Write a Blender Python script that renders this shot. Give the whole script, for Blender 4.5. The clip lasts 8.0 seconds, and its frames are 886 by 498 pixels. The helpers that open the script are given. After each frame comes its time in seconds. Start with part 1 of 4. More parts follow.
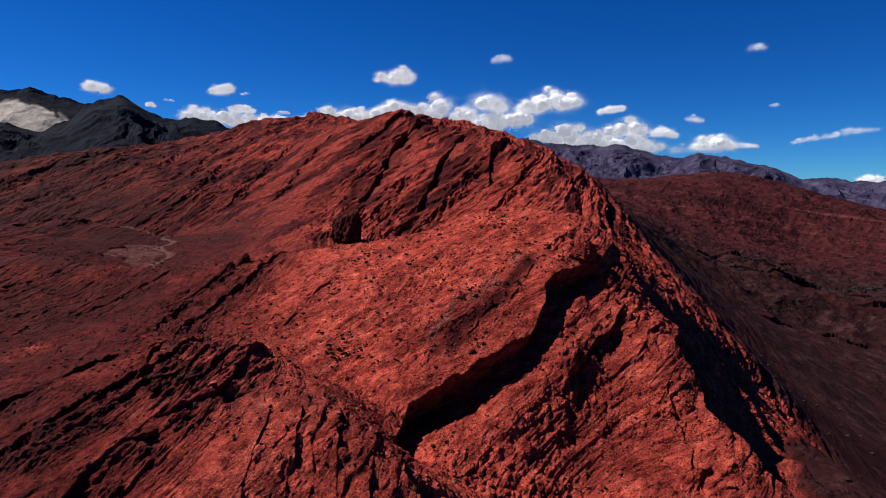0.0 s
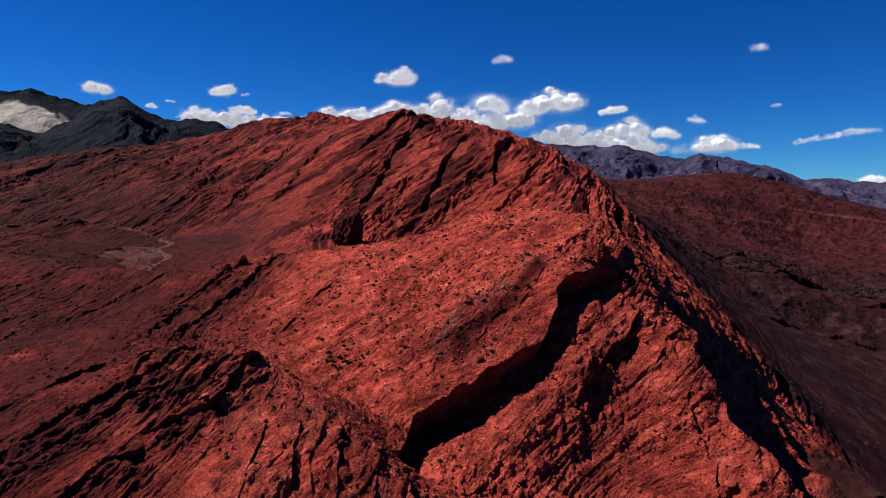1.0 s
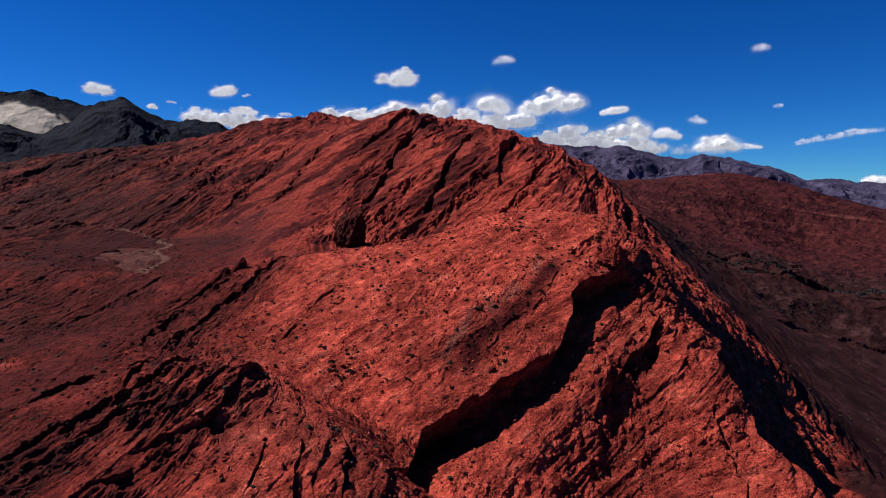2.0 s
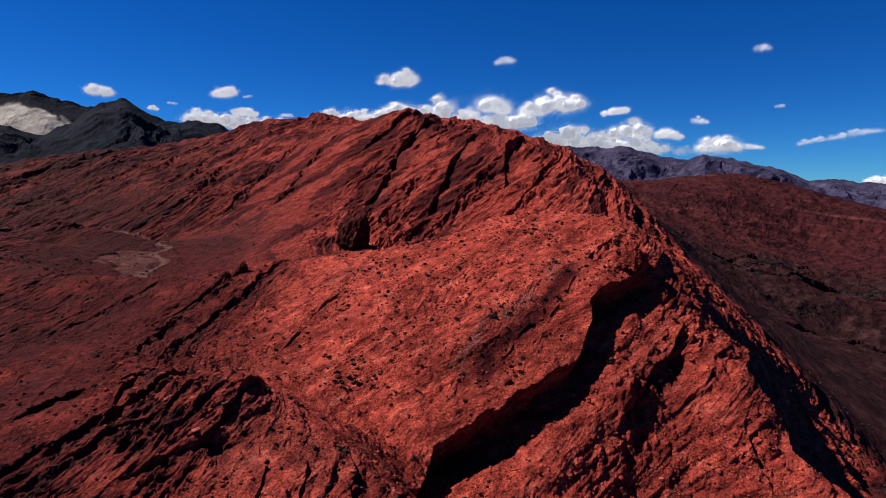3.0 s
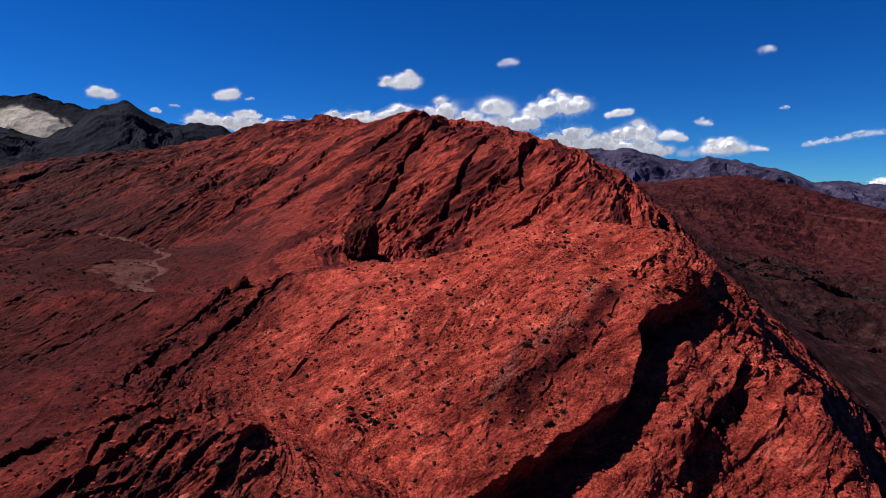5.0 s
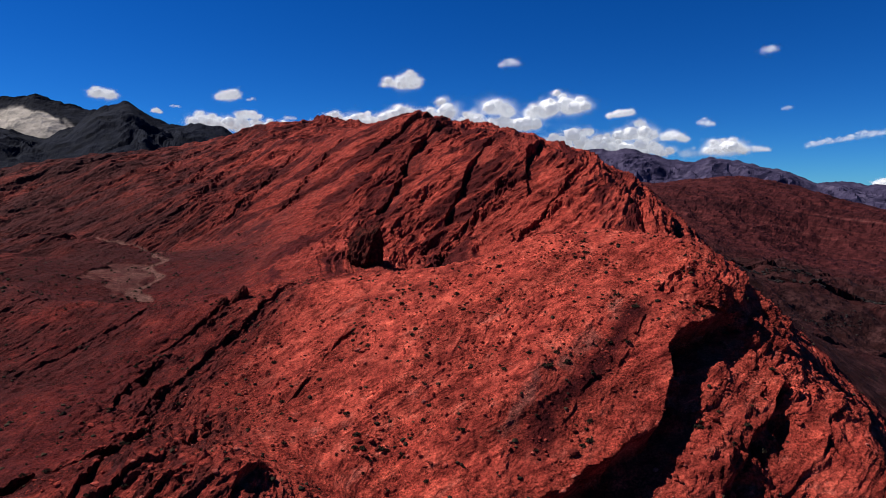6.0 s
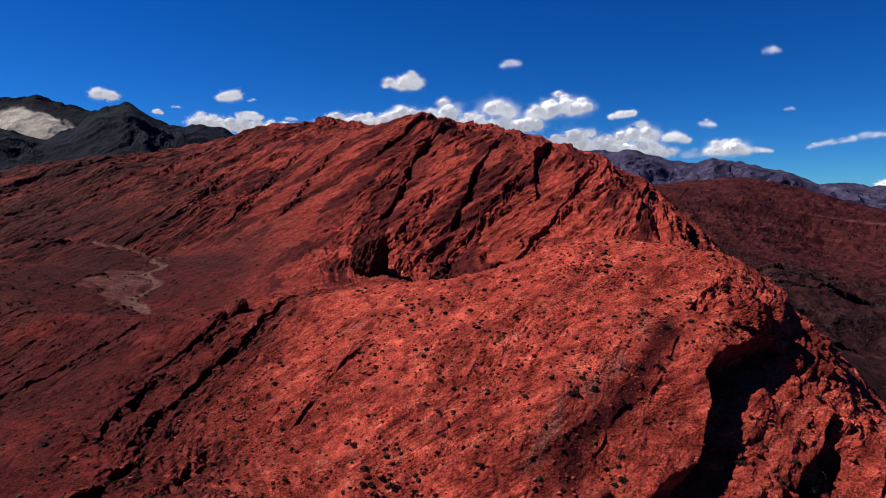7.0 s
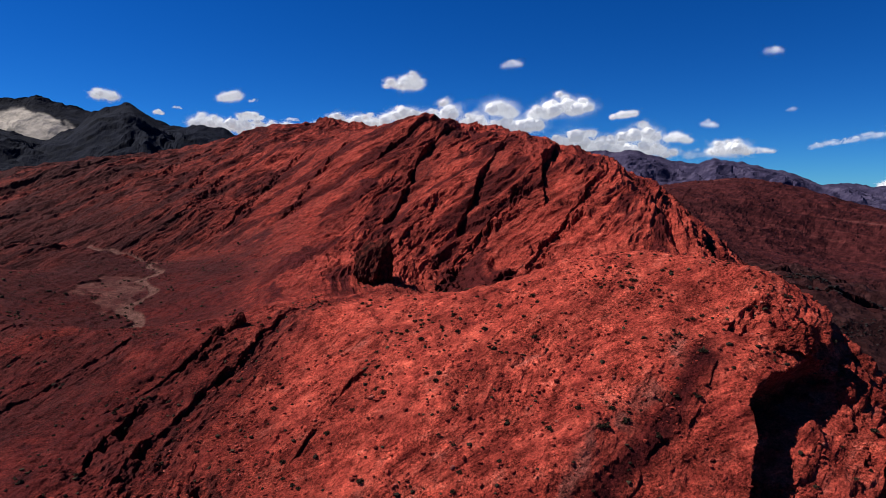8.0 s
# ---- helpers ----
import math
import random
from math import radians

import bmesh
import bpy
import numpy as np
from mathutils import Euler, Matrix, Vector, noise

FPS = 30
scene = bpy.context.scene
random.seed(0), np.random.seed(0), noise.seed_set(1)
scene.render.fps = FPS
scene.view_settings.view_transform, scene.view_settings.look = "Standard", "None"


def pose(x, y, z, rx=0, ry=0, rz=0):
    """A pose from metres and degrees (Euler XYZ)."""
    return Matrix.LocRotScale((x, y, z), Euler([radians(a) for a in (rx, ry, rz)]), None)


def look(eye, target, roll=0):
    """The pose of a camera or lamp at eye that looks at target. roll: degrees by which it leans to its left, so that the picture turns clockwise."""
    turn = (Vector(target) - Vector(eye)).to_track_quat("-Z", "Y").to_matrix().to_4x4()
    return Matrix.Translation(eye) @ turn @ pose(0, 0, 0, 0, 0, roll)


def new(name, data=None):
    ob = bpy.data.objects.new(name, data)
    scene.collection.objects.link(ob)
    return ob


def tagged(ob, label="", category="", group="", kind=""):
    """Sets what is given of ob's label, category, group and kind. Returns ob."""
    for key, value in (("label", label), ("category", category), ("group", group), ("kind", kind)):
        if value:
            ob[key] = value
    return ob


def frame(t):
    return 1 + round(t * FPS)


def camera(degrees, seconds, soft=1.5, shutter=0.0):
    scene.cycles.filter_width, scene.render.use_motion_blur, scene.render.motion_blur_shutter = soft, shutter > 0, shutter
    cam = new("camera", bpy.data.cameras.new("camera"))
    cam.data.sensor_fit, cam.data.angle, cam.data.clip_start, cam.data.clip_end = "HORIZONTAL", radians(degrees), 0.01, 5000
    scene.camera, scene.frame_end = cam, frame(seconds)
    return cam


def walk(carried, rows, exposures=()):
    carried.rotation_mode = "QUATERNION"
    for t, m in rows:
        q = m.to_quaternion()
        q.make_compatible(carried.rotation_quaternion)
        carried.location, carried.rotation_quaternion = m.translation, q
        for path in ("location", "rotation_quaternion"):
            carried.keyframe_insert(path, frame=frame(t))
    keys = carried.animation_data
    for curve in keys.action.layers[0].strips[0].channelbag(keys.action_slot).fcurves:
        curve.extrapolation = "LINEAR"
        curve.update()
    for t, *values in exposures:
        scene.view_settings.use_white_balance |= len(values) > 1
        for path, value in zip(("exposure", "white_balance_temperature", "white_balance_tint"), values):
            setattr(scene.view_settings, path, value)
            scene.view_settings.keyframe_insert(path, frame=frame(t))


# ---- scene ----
cam = camera(72.9, 8.0, soft=0.95)
METRES, EYE, TILT, LEAN, TURN = 70.0, 100.0, -6.0, 0.0, 0.0
ROWS = [
    (0.0, 0.0, 0.0, 0.0, -0.0, 0.0, 0.0),
    (0.5, -0.0075, 0.0564, 0.0022, 0.04, 0.05, 0.02),
    (1.0, -0.0183, 0.1108, 0.0044, 0.1, 0.09, 0.04),
    (1.5, -0.0307, 0.1648, 0.0085, 0.14, 0.12, 0.05),
    (3.0, -0.0794, 0.3255, 0.0243, 0.27, 0.25, 0.13),
    (3.5, -0.0976, 0.381, 0.0336, 0.32, 0.3, 0.14),
    (4.0, -0.1155, 0.4374, 0.0454, 0.37, 0.35, 0.15),
    (4.5, -0.1325, 0.4954, 0.0585, 0.44, 0.4, 0.16),
    (6.0, -0.1862, 0.6794, 0.1076, 0.57, 0.47, 0.16),
    (6.5, -0.2043, 0.7433, 0.1275, 0.62, 0.52, 0.15),
    (7.0, -0.2229, 0.8085, 0.1472, 0.67, 0.55, 0.13),
    (7.5, -0.2407, 0.8755, 0.1658, 0.7, 0.57, 0.14),
    (8.0, -0.2575, 0.9429, 0.1859, 0.74, 0.58, 0.13),
]
walk(cam, [(t, pose(0, 0, EYE, TILT, LEAN, TURN) @ pose(METRES * x, METRES * y, METRES * z, 90 + pitch, roll, yaw)) for t, x, y, z, yaw, pitch, roll in ROWS])

# ---- light ----
scene.view_settings.exposure = 0.76
SUN_AZ, SUN_EL = -73.0, 50.0   # degrees from straight ahead towards the right, and above the horizon
sun_way = Vector((math.sin(radians(SUN_AZ)) * math.cos(radians(SUN_EL)), math.cos(radians(SUN_AZ)) * math.cos(radians(SUN_EL)), math.sin(radians(SUN_EL))))
lamp = bpy.data.lights.new("sun", "SUN")
lamp.energy, lamp.angle, lamp.color = 4.8, radians(0.53), (1.0, 0.95, 0.88)
sun = new("sun", lamp)
sun.matrix_world = look(sun_way * 1000, (0, 0, 0))

world = bpy.data.worlds.new("sky")
scene.world = world
world.use_nodes = True
wn = world.node_tree.nodes
wl = world.node_tree.links
sky = wn.new("ShaderNodeTexSky")
sky.sky_type = "NISHITA"
sky.sun_disc = False
sky.sun_elevation, sky.sun_rotation = radians(SUN_EL), radians(SUN_AZ)
sky.altitude, sky.air_density, sky.dust_density, sky.ozone_density = 3200, 0.9, 0.15, 3.0
deep = wn.new("ShaderNodeHueSaturation")
deep.inputs["Saturation"].default_value = 1.35
deep.inputs["Value"].default_value = 1.0
wl.new(sky.outputs[0], deep.inputs["Color"])
tint = wn.new("ShaderNodeMix")
tint.data_type, tint.blend_type = "RGBA", "MULTIPLY"
tint.inputs[0].default_value = 1.0
wl.new(deep.outputs[0], tint.inputs[6])
tint.inputs[7].default_value = (0.24, 0.66, 1.08, 1)
wl.new(tint.outputs[2], wn["Background"].inputs["Color"])
wn["Background"].inputs["Strength"].default_value = 0.050


# ---- numeric helpers ----
def hash01(*cells):
    h = np.zeros(np.broadcast(*cells).shape, dtype=np.uint32)
    for k, c in zip((374761393, 668265263, 2246822519), cells):
        h = h + c.astype(np.int32).view(np.uint32) * np.uint32(k)
    h = (h ^ (h >> np.uint32(13))) * np.uint32(1274126177)
    h = (h ^ (h >> np.uint32(16))) * np.uint32(2654435761)
    return ((h ^ (h >> np.uint32(15))) & np.uint32(0xFFFFFF)).astype(np.float32) / np.float32(0xFFFFFF)


TURN_X = np.cos(np.arange(64) * math.pi / 32).astype(np.float32)
TURN_Y = np.sin(np.arange(64) * math.pi / 32).astype(np.float32)


def vnoise(x, y, seed=0):
    """Gradient noise on the plane, about -1 to 1."""
    x, y = x + seed * 17.31, y - seed * 9.77
    xi, yi = np.floor(x), np.floor(y)
    fx, fy = x - xi, y - yi
    xi, yi = xi.astype(np.int32), yi.astype(np.int32)
    u, v = fx * fx * fx * (fx * (fx * 6 - 15) + 10), fy * fy * fy * (fy * (fy * 6 - 15) + 10)
    total = 0
    for dx in (0, 1):
        for dy in (0, 1):
            k = (hash01(xi + dx, yi + dy) * 64).astype(np.int32) & 63
            g = TURN_X[k] * (fx - dx) + TURN_Y[k] * (fy - dy)
            total = total + g * (u if dx else 1 - u) * (v if dy else 1 - v)
    return total * 1.5


def fbm(x, y, octaves, seed=0, gain=0.5):
    total, amp = 0, 1.0
    for i in range(octaves):
        total = total + amp * vnoise(x * 2 ** i, y * 2 ** i, seed + i * 3)
        amp *= gain
    return total


def ridged(x, y, octaves, seed=0, gain=0.5):
    total, amp = 0, 1.0
    for i in range(octaves):
        total = total + amp * (1 - 2 * np.abs(vnoise(x * 2 ** i, y * 2 ** i, seed + i * 3)))
        amp *= gain
    return total


def smooth(a, b, v):
    t = np.clip((v - a) / (b - a), 0, 1)
    return t * t * (3 - 2 * t)


# ---- the lie of the land: lines along crests, ledges, gullies and flats ----
right_rib = [(61, 123, 46), (59, 138, 53), (64, 119, 43), (56, 153, 63), (70, 122, 33), (73, 138, 35), (80, 155, 36), (88, 159, 33), (77, 179, 54), (92, 189, 40), (71, 175, 60), (71, 187, 65), (57, 179, 76), (50, 177, 82), (77, 175, 53), (89, 173, 39), (95, 140, 31), (88, 119, 28), (103, 152, 27)]
hump = [(44, 171, 86), (38, 179, 92), (32, 178, 86), (12, 198, 91), (8, 198, 90), (-14, 191, 80), (-2, 166, 71), (15, 162, 75), (33, 161, 78), (-22, 164, 69), (-16, 160, 66)]
apron_top = [(-16, 148, 58), (3, 153, 71), (6, 149, 66), (14, 151, 67), (28, 151, 69), (42, 157, 71), (42, 148, 62), (30, 139, 55), (53, 145, 62), (46, 141, 58), (13, 139, 58), (0, 137, 52)]
apron_foot = [(-11, 128, 45), (27, 129, 41), (43, 124, 40), (51, 112, 38), (66, 109, 38), (8, 118, 37), (10, 60, 5), (-60, 50, 25), (90, 80, 5)]
spur = [(-39, 121, 68), (-26, 141, 51.5), (-24, 102, 57), (-17, 109, 58), (-24, 110, 60), (-15, 102, 55), (-31, 98, 55), (-30, 104, 58), (-7, 97, 49), (-27, 144, 55), (-8, 121, 44), (-22, 128, 56)]
left_beds = [(-42, 90, 52), (-68, 91, 53), (-53, 94, 57), (-68, 100, 58), (-63, 111, 63), (-53, 120, 67), (-38, 121, 66), (-41, 112, 61), (-33, 123, 62), (-80, 134, 61)]
left_slope = [(-79, 157, 62), (-61, 161, 58), (-39, 159, 60), (-55, 170, 61), (-21, 156, 61), (-47, 190, 67), (-78, 180, 62), (-74, 215, 72), (-101, 203, 66), (-118, 177, 60), (-54, 219, 76)]
basin = [(-125, 220, 70), (-128, 275, 56), (-118, 259, 58), (-141, 291, 56), (-118, 205, 65), (-108, 190, 61), (-135, 218, 68), (-150, 231, 72), (-148, 302, 56), (-177, 319, 62), (-177, 359, 63), (-207, 445, 62), (-230, 359, 69), (-229, 413, 73), (-240, 392, 79), (-275, 440, 64)]
back_slope = [(-60, 300, 75), (-23, 317, 71), (-85, 324, 75), (-103, 454, 99), (-63, 436, 111), (-50, 456, 115), (-16, 392, 106), (7, 363, 94), (46, 353, 105), (7, 402, 120), (-10, 260, 69), (40, 255, 76), (0, 350, 82), (-52, 420, 103)]
back_crest = [(82, 313, 88), (71, 361, 112), (75, 365, 110), (71, 403, 122), (57, 414, 127), (42, 480, 140), (21, 497, 146), (-5, 540, 152), (-18, 560, 160), (-39, 547, 163), (85, 240, 66), (-95, 640, 160), (-167, 842, 180), (-254, 917, 196)]
left_range = [(-172, 552, 104), (-215, 510, 95), (-309, 913, 177), (-333, 789, 151), (-378, 838, 152), (-332, 615, 105), (-394, 607, 99), (-411, 654, 118), (-594, 935, 128), (-229, 329, 74), (-500, 400, 60)]
right_flank = [(121, 212, 22), (128, 211, 16), (130, 201, 10), (127, 224, 25), (190, 249, -15), (175, 332, 3), (207, 338, -12), (252, 581, 8), (260, 509, -10), (282, 400, -35), (405, 587, -52), (130, 480, 88), (150, 700, 110)]
right_valley = [(427, 760, -18), (424, 797, -9), (380, 762, -9), (505, 800, -21), (600, 760, -45), (493, 754, -35), (480, 691, -46), (685, 1850, -20), (932, 1993, -20), (1176, 2034, -85), (1487, 2190, 5), (1106, 1556, -100), (600, 1250, -60), (330, 950, 10)]
right_hill = [(1212, 2758, 152), (1364, 2758, 150), (909, 2550, 108), (1498, 2551, 80), (1659, 2343, 4), (640, 2500, 120), (429, 1746, 85), (2100, 2500, -60), (1300, 3300, 60), (1032, 2192, 62)]
beyond = [(-900, 1500, 90), (-1500, 2600, 120), (-200, 1500, 140), (300, 2200, 90), (0, 3500, 60), (2500, 4000, -100), (-2500, 3500, 80), (-1500, 800, 60), (2000, 1000, -120)]
behind = [(0, -150, 0), (-250, -120, 10), (250, -120, -50), (-2000, -2500, 0), (2000, -2500, -100), (0, -4000, 0), (700, 100, -90), (-500, 100, 30)]
LAND = right_rib + hump + apron_top + apron_foot + spur + left_beds + left_slope + basin + back_slope + back_crest + left_range + right_flank + right_valley + right_hill + beyond + behind
HUB = (0.0, -40.0)


def polar(x, y):
    x, y = x - HUB[0], y - HUB[1]
    return np.arctan2(x, y), np.log(np.hypot(x, y))


def spline(u, v, pts, weights, flat):
    z = flat[0] + flat[1] * u + flat[2] * v
    for (pu, pv), w in zip(pts, weights):
        q = (u - pu) ** 2 + (v - pv) ** 2 + 1e-9
        z = z + w * q * np.log(q)
    return z


land = np.array(LAND, dtype=float)
lu, lv = polar(land[:, 0], land[:, 1])
gap = (lu[:, None] - lu) ** 2 + (lv[:, None] - lv) ** 2 + 1e-9
n = len(land)
system = np.zeros((n + 3, n + 3))
system[:n, :n] = gap * np.log(gap) + 0.0006 * np.eye(n)
system[:n, n:] = np.stack([np.ones(n), lu, lv], 1)
system[n:, :n] = system[:n, n:].T
solved = np.linalg.solve(system, np.concatenate([land[:, 2], np.zeros(3)]))
LAND_PTS, LAND_W, LAND_FLAT = list(zip(lu, lv)), solved[:n], solved[n:]

# rings and spokes of the ground sheet
cu = np.unique(np.concatenate([np.linspace(-math.pi, -0.8, 30), np.linspace(-0.8, 0.8, 260), np.linspace(0.8, math.pi, 30)]))
cv = np.linspace(math.log(3.9), math.log(4910), 520)
coarse = spline(*np.meshgrid(cu, cv, indexing="ij"), LAND_PTS, LAND_W, LAND_FLAT)


def lookup(gx, gy, table, x, y):
    i = np.clip(np.searchsorted(gx, x) - 1, 0, len(gx) - 2)
    j = np.clip(np.searchsorted(gy, y) - 1, 0, len(gy) - 2)
    a, b = np.clip((x - gx[i]) / (gx[i + 1] - gx[i]), 0, 1), np.clip((y - gy[j]) / (gy[j + 1] - gy[j]), 0, 1)
    return (table[i, j] * (1 - a) + table[i + 1, j] * a) * (1 - b) + (table[i, j + 1] * (1 - a) + table[i + 1, j + 1] * a) * b


# ---- rock ledges: a hard bed whose edge stands out over a hollow ----
LEDGES = []


def ledge(drop, rise, hollow, line, dark=0.0):
    """drop: height of the face; rise and hollow: reach of the slab behind the edge and of the hollow below it; line: the edge in plan, slab on its left."""
    LEDGES.append((drop, rise, hollow, line, dark))


ledge(8.0, 9, 4.5, [(-13, 121), (-10, 127), (-8, 133), (-3, 136), (2, 137), (12, 140), (17, 143), (22, 146), (26, 150), (28, 155), (32, 159.5), (38, 161), (42, 161.5), (45, 164)])
ledge(3.8, 5, 3.2, [(26, 135), (30, 138), (35, 142), (39, 146), (42, 149), (45, 153), (47, 157)])
ledge(3.0, 4, 2.8, [(40, 138), (44, 141), (47, 142), (52, 145), (55, 151), (56, 156)])
ledge(8.0, 5, 5, [(58, 145), (58, 152), (56.5, 157), (54, 162), (51, 168), (49, 175), (47, 183)])
ledge(12.0, 5, 8, [(72, 107), (68, 113), (64.5, 117), (62, 121), (60.5, 127), (59.5, 134), (58.5, 142), (58, 150), (57, 158), (55, 165)])
ledge(8.0, 5, 6, [(88, 130), (86, 146), (86, 160), (81, 174), (74, 188)])
ledge(6.0, 5, 5, [(64, 154), (66, 162), (67, 172), (66, 184), (63, 196)])
ledge(6.0, 6, 5, [(128, 194), (122, 204), (112, 211), (102, 215), (94, 226)])
ledge(4.0, 5, 4, [(104, 172), (101, 182), (96, 192), (88, 202)])
ledge(6.0, 6, 6, [(78, 196), (77, 212), (78, 228), (82, 246)])
ledge(3.0, 4, 4, [(50, 112), (52, 122), (51, 130), (54, 138)])
ledge(0.7, 4, 2, [(20, 156), (26, 163), (33, 169), (40, 172)])
ledge(1.0, 5, 2, [(3, 153), (9, 158), (14, 162), (17, 165)])
ledge(1.1, 5, 2, [(5, 146), (10, 150), (15, 153), (20, 157)])
ledge(1.2, 5, 2, [(28, 168), (32, 170), (37, 171)])
ledge(1.4, 5, 2.5, [(2, 118), (6, 122), (12, 127), (16, 130), (20, 132)])
ledge(1.4, 5, 2.5, [(23, 132), (27, 135), (33, 137), (38, 140)])
ledge(4.0, 4, 4, [(-3, 91), (-5, 99), (-9, 106), (-12, 112), (-15, 117)])
ledge(2.0, 3, 2.5, [(-25, 86), (-25, 98), (-26, 106), (-28, 114), (-32, 124)])
ledge(2.0, 3, 2.5, [(-17, 90), (-18, 99), (-18, 106), (-20, 114)])
ledge(1.6, 3, 2.5, [(-11, 88), (-12, 97), (-13, 104), (-15, 110)])
ledge(1.0, 3, 2, [(-31, 86), (-32, 98), (-32, 106), (-34, 112)])
ledge(1.2, 3, 2, [(-21, 88), (-22, 100), (-22, 110), (-24, 118)])
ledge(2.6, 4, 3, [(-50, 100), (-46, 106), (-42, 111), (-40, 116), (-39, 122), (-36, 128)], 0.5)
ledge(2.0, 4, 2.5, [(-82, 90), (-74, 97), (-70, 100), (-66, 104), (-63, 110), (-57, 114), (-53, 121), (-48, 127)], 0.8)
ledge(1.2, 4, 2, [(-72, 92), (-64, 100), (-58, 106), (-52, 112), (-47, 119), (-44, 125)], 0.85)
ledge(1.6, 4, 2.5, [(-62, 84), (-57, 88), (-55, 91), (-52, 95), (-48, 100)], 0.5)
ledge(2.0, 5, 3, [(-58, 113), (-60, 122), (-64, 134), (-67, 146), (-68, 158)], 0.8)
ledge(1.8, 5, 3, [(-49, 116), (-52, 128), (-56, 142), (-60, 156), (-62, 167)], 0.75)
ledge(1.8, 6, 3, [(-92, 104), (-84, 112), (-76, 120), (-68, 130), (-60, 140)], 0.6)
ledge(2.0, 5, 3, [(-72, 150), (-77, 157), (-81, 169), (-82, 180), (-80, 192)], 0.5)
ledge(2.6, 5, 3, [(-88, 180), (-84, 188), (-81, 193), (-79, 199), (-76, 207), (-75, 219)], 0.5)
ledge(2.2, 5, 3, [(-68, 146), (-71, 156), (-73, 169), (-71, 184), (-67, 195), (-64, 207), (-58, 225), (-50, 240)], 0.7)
ledge(2.0, 6, 3, [(-46, 160), (-44, 168), (-40, 178), (-36, 190)])
ledge(0.8, 5, 3, [(-120, 170), (-112, 190), (-104, 205), (-96, 222)], 0.5)
ledge(0.6, 6, 4, [(-150, 190), (-142, 212), (-136, 232), (-128, 250)], 0.4)
ledge(4.5, 9, 6, [(-6, 292), (2, 300), (14, 308), (19, 316), (22, 324), (30, 331), (40, 345), (50, 358), (58, 366)])
ledge(4.5, 9, 6, [(-26, 285), (-22, 300), (-19, 318), (-14, 337), (-8, 351), (0, 360), (10, 368), (20, 385)], 0.3)
ledge(4, 9, 6, [(-55, 325), (-50, 338), (-42, 355), (-37, 370), (-29, 384), (-22, 400)])
ledge(6.5, 10, 7, [(-56, 370), (-52, 384), (-47, 400), (-43, 435), (-42, 470), (-32, 492), (-20, 520), (-10, 540)], 0.4)
ledge(5, 10, 7, [(-80, 478), (-74, 492), (-61, 511), (-48, 522), (-38, 539), (-30, 552)])
ledge(5, 10, 7, [(-16, 352), (-12, 364), (-5, 384), (4, 405), (10, 425), (18, 450)], 0.3)
ledge(5, 12, 8, [(24, 350), (28, 372), (34, 395), (42, 420), (48, 445)])
ledge(3.5, 9, 6, [(-175, 450), (-172, 480), (-171, 507), (-172, 545), (-168, 590), (-160, 640)], 0.3)
ledge(3, 9, 6, [(-216, 485), (-212, 505), (-218, 545), (-222, 580), (-226, 620)], 0.3)
ledge(3.5, 9, 6, [(-250, 590), (-254, 620), (-260, 665), (-262, 710)], 0.3)
ledge(3.5, 9, 6, [(-130, 430), (-124, 470), (-120, 510), (-112, 560), (-104, 600)], 0.2)
ledge(3.5, 9, 6, [(-300, 640), (-305, 690), (-306, 740), (-300, 800)], 0.2)
ledge(13, 22, 10, [(368, 774), (400, 768), (427, 762), (460, 758), (500, 752), (545, 738)], 0.9)
ledge(9, 18, 9, [(430, 705), (465, 700), (500, 690), (540, 672)], 0.8)
ledge(9, 18, 9, [(330, 800), (380, 815), (440, 822), (520, 830)], 0.7)
ledge(5, 12, 9, [(300, 560), (340, 580), (390, 590), (440, 585)], 0.5)
ledge(2, 12, 8, [(-280, 360), (-262, 372), (-246, 386), (-232, 400)], 0.6)


def ledge_field(x, y, line):
    """Signed distance to a line (positive on its left) and the way along it, 0 to 1."""
    pts = np.array(line, dtype=float)
    seg = np.hypot(*(pts[1:] - pts[:-1]).T)
    run = np.concatenate([[0], np.cumsum(seg)])
    best, side, along = np.full(x.shape, 1e9), np.zeros(x.shape), np.zeros(x.shape)
    ox, oy = np.zeros(x.shape), np.zeros(x.shape)
    for k in range(len(seg)):
        dx, dy = (pts[k + 1] - pts[k]) / seg[k]
        px, py = x - pts[k, 0], y - pts[k, 1]
        t = px * dx + py * dy
        tc = np.clip(t, 0, seg[k])
        d = np.hypot(px - tc * dx, py - tc * dy)
        near = d < best
        best = np.where(near, d, best)
        side = np.where(near, np.sign(dx * py - dy * px), side)
        along = np.where(near, (run[k] + tc) / run[-1], along)
        ox, oy = np.where(near, dy, ox), np.where(near, -dx, oy)
    return best * side, along, ox, oy


def stones(x, y, size, seed):
    """Domes of broken stone, 0 to 1, scattered over a grid of cells."""
    gx, gy = x / size, y / size
    ix, iy = np.floor(gx).astype(np.int32), np.floor(gy).astype(np.int32)
    top = np.zeros(x.shape)
    for dx in (-1, 0, 1):
        for dy in (-1, 0, 1):
            cx, cy = ix + dx, iy + dy
            a, b, c = hash01(cx, cy, np.full(cx.shape, seed)), hash01(cx, cy, np.full(cx.shape, seed + 1)), hash01(cx, cy, np.full(cx.shape, seed + 2))
            rad = 0.15 + 0.5 * c * c
            q = np.maximum(np.abs(gx - cx - a) + 0.5 * np.abs(gy - cy - b), np.abs(gy - cy - b) + 0.3 * np.abs(gx - cx - a)) / rad
            top = np.maximum(top, smooth(1.0, 0.55, q) * rad * 1.5)
    return top


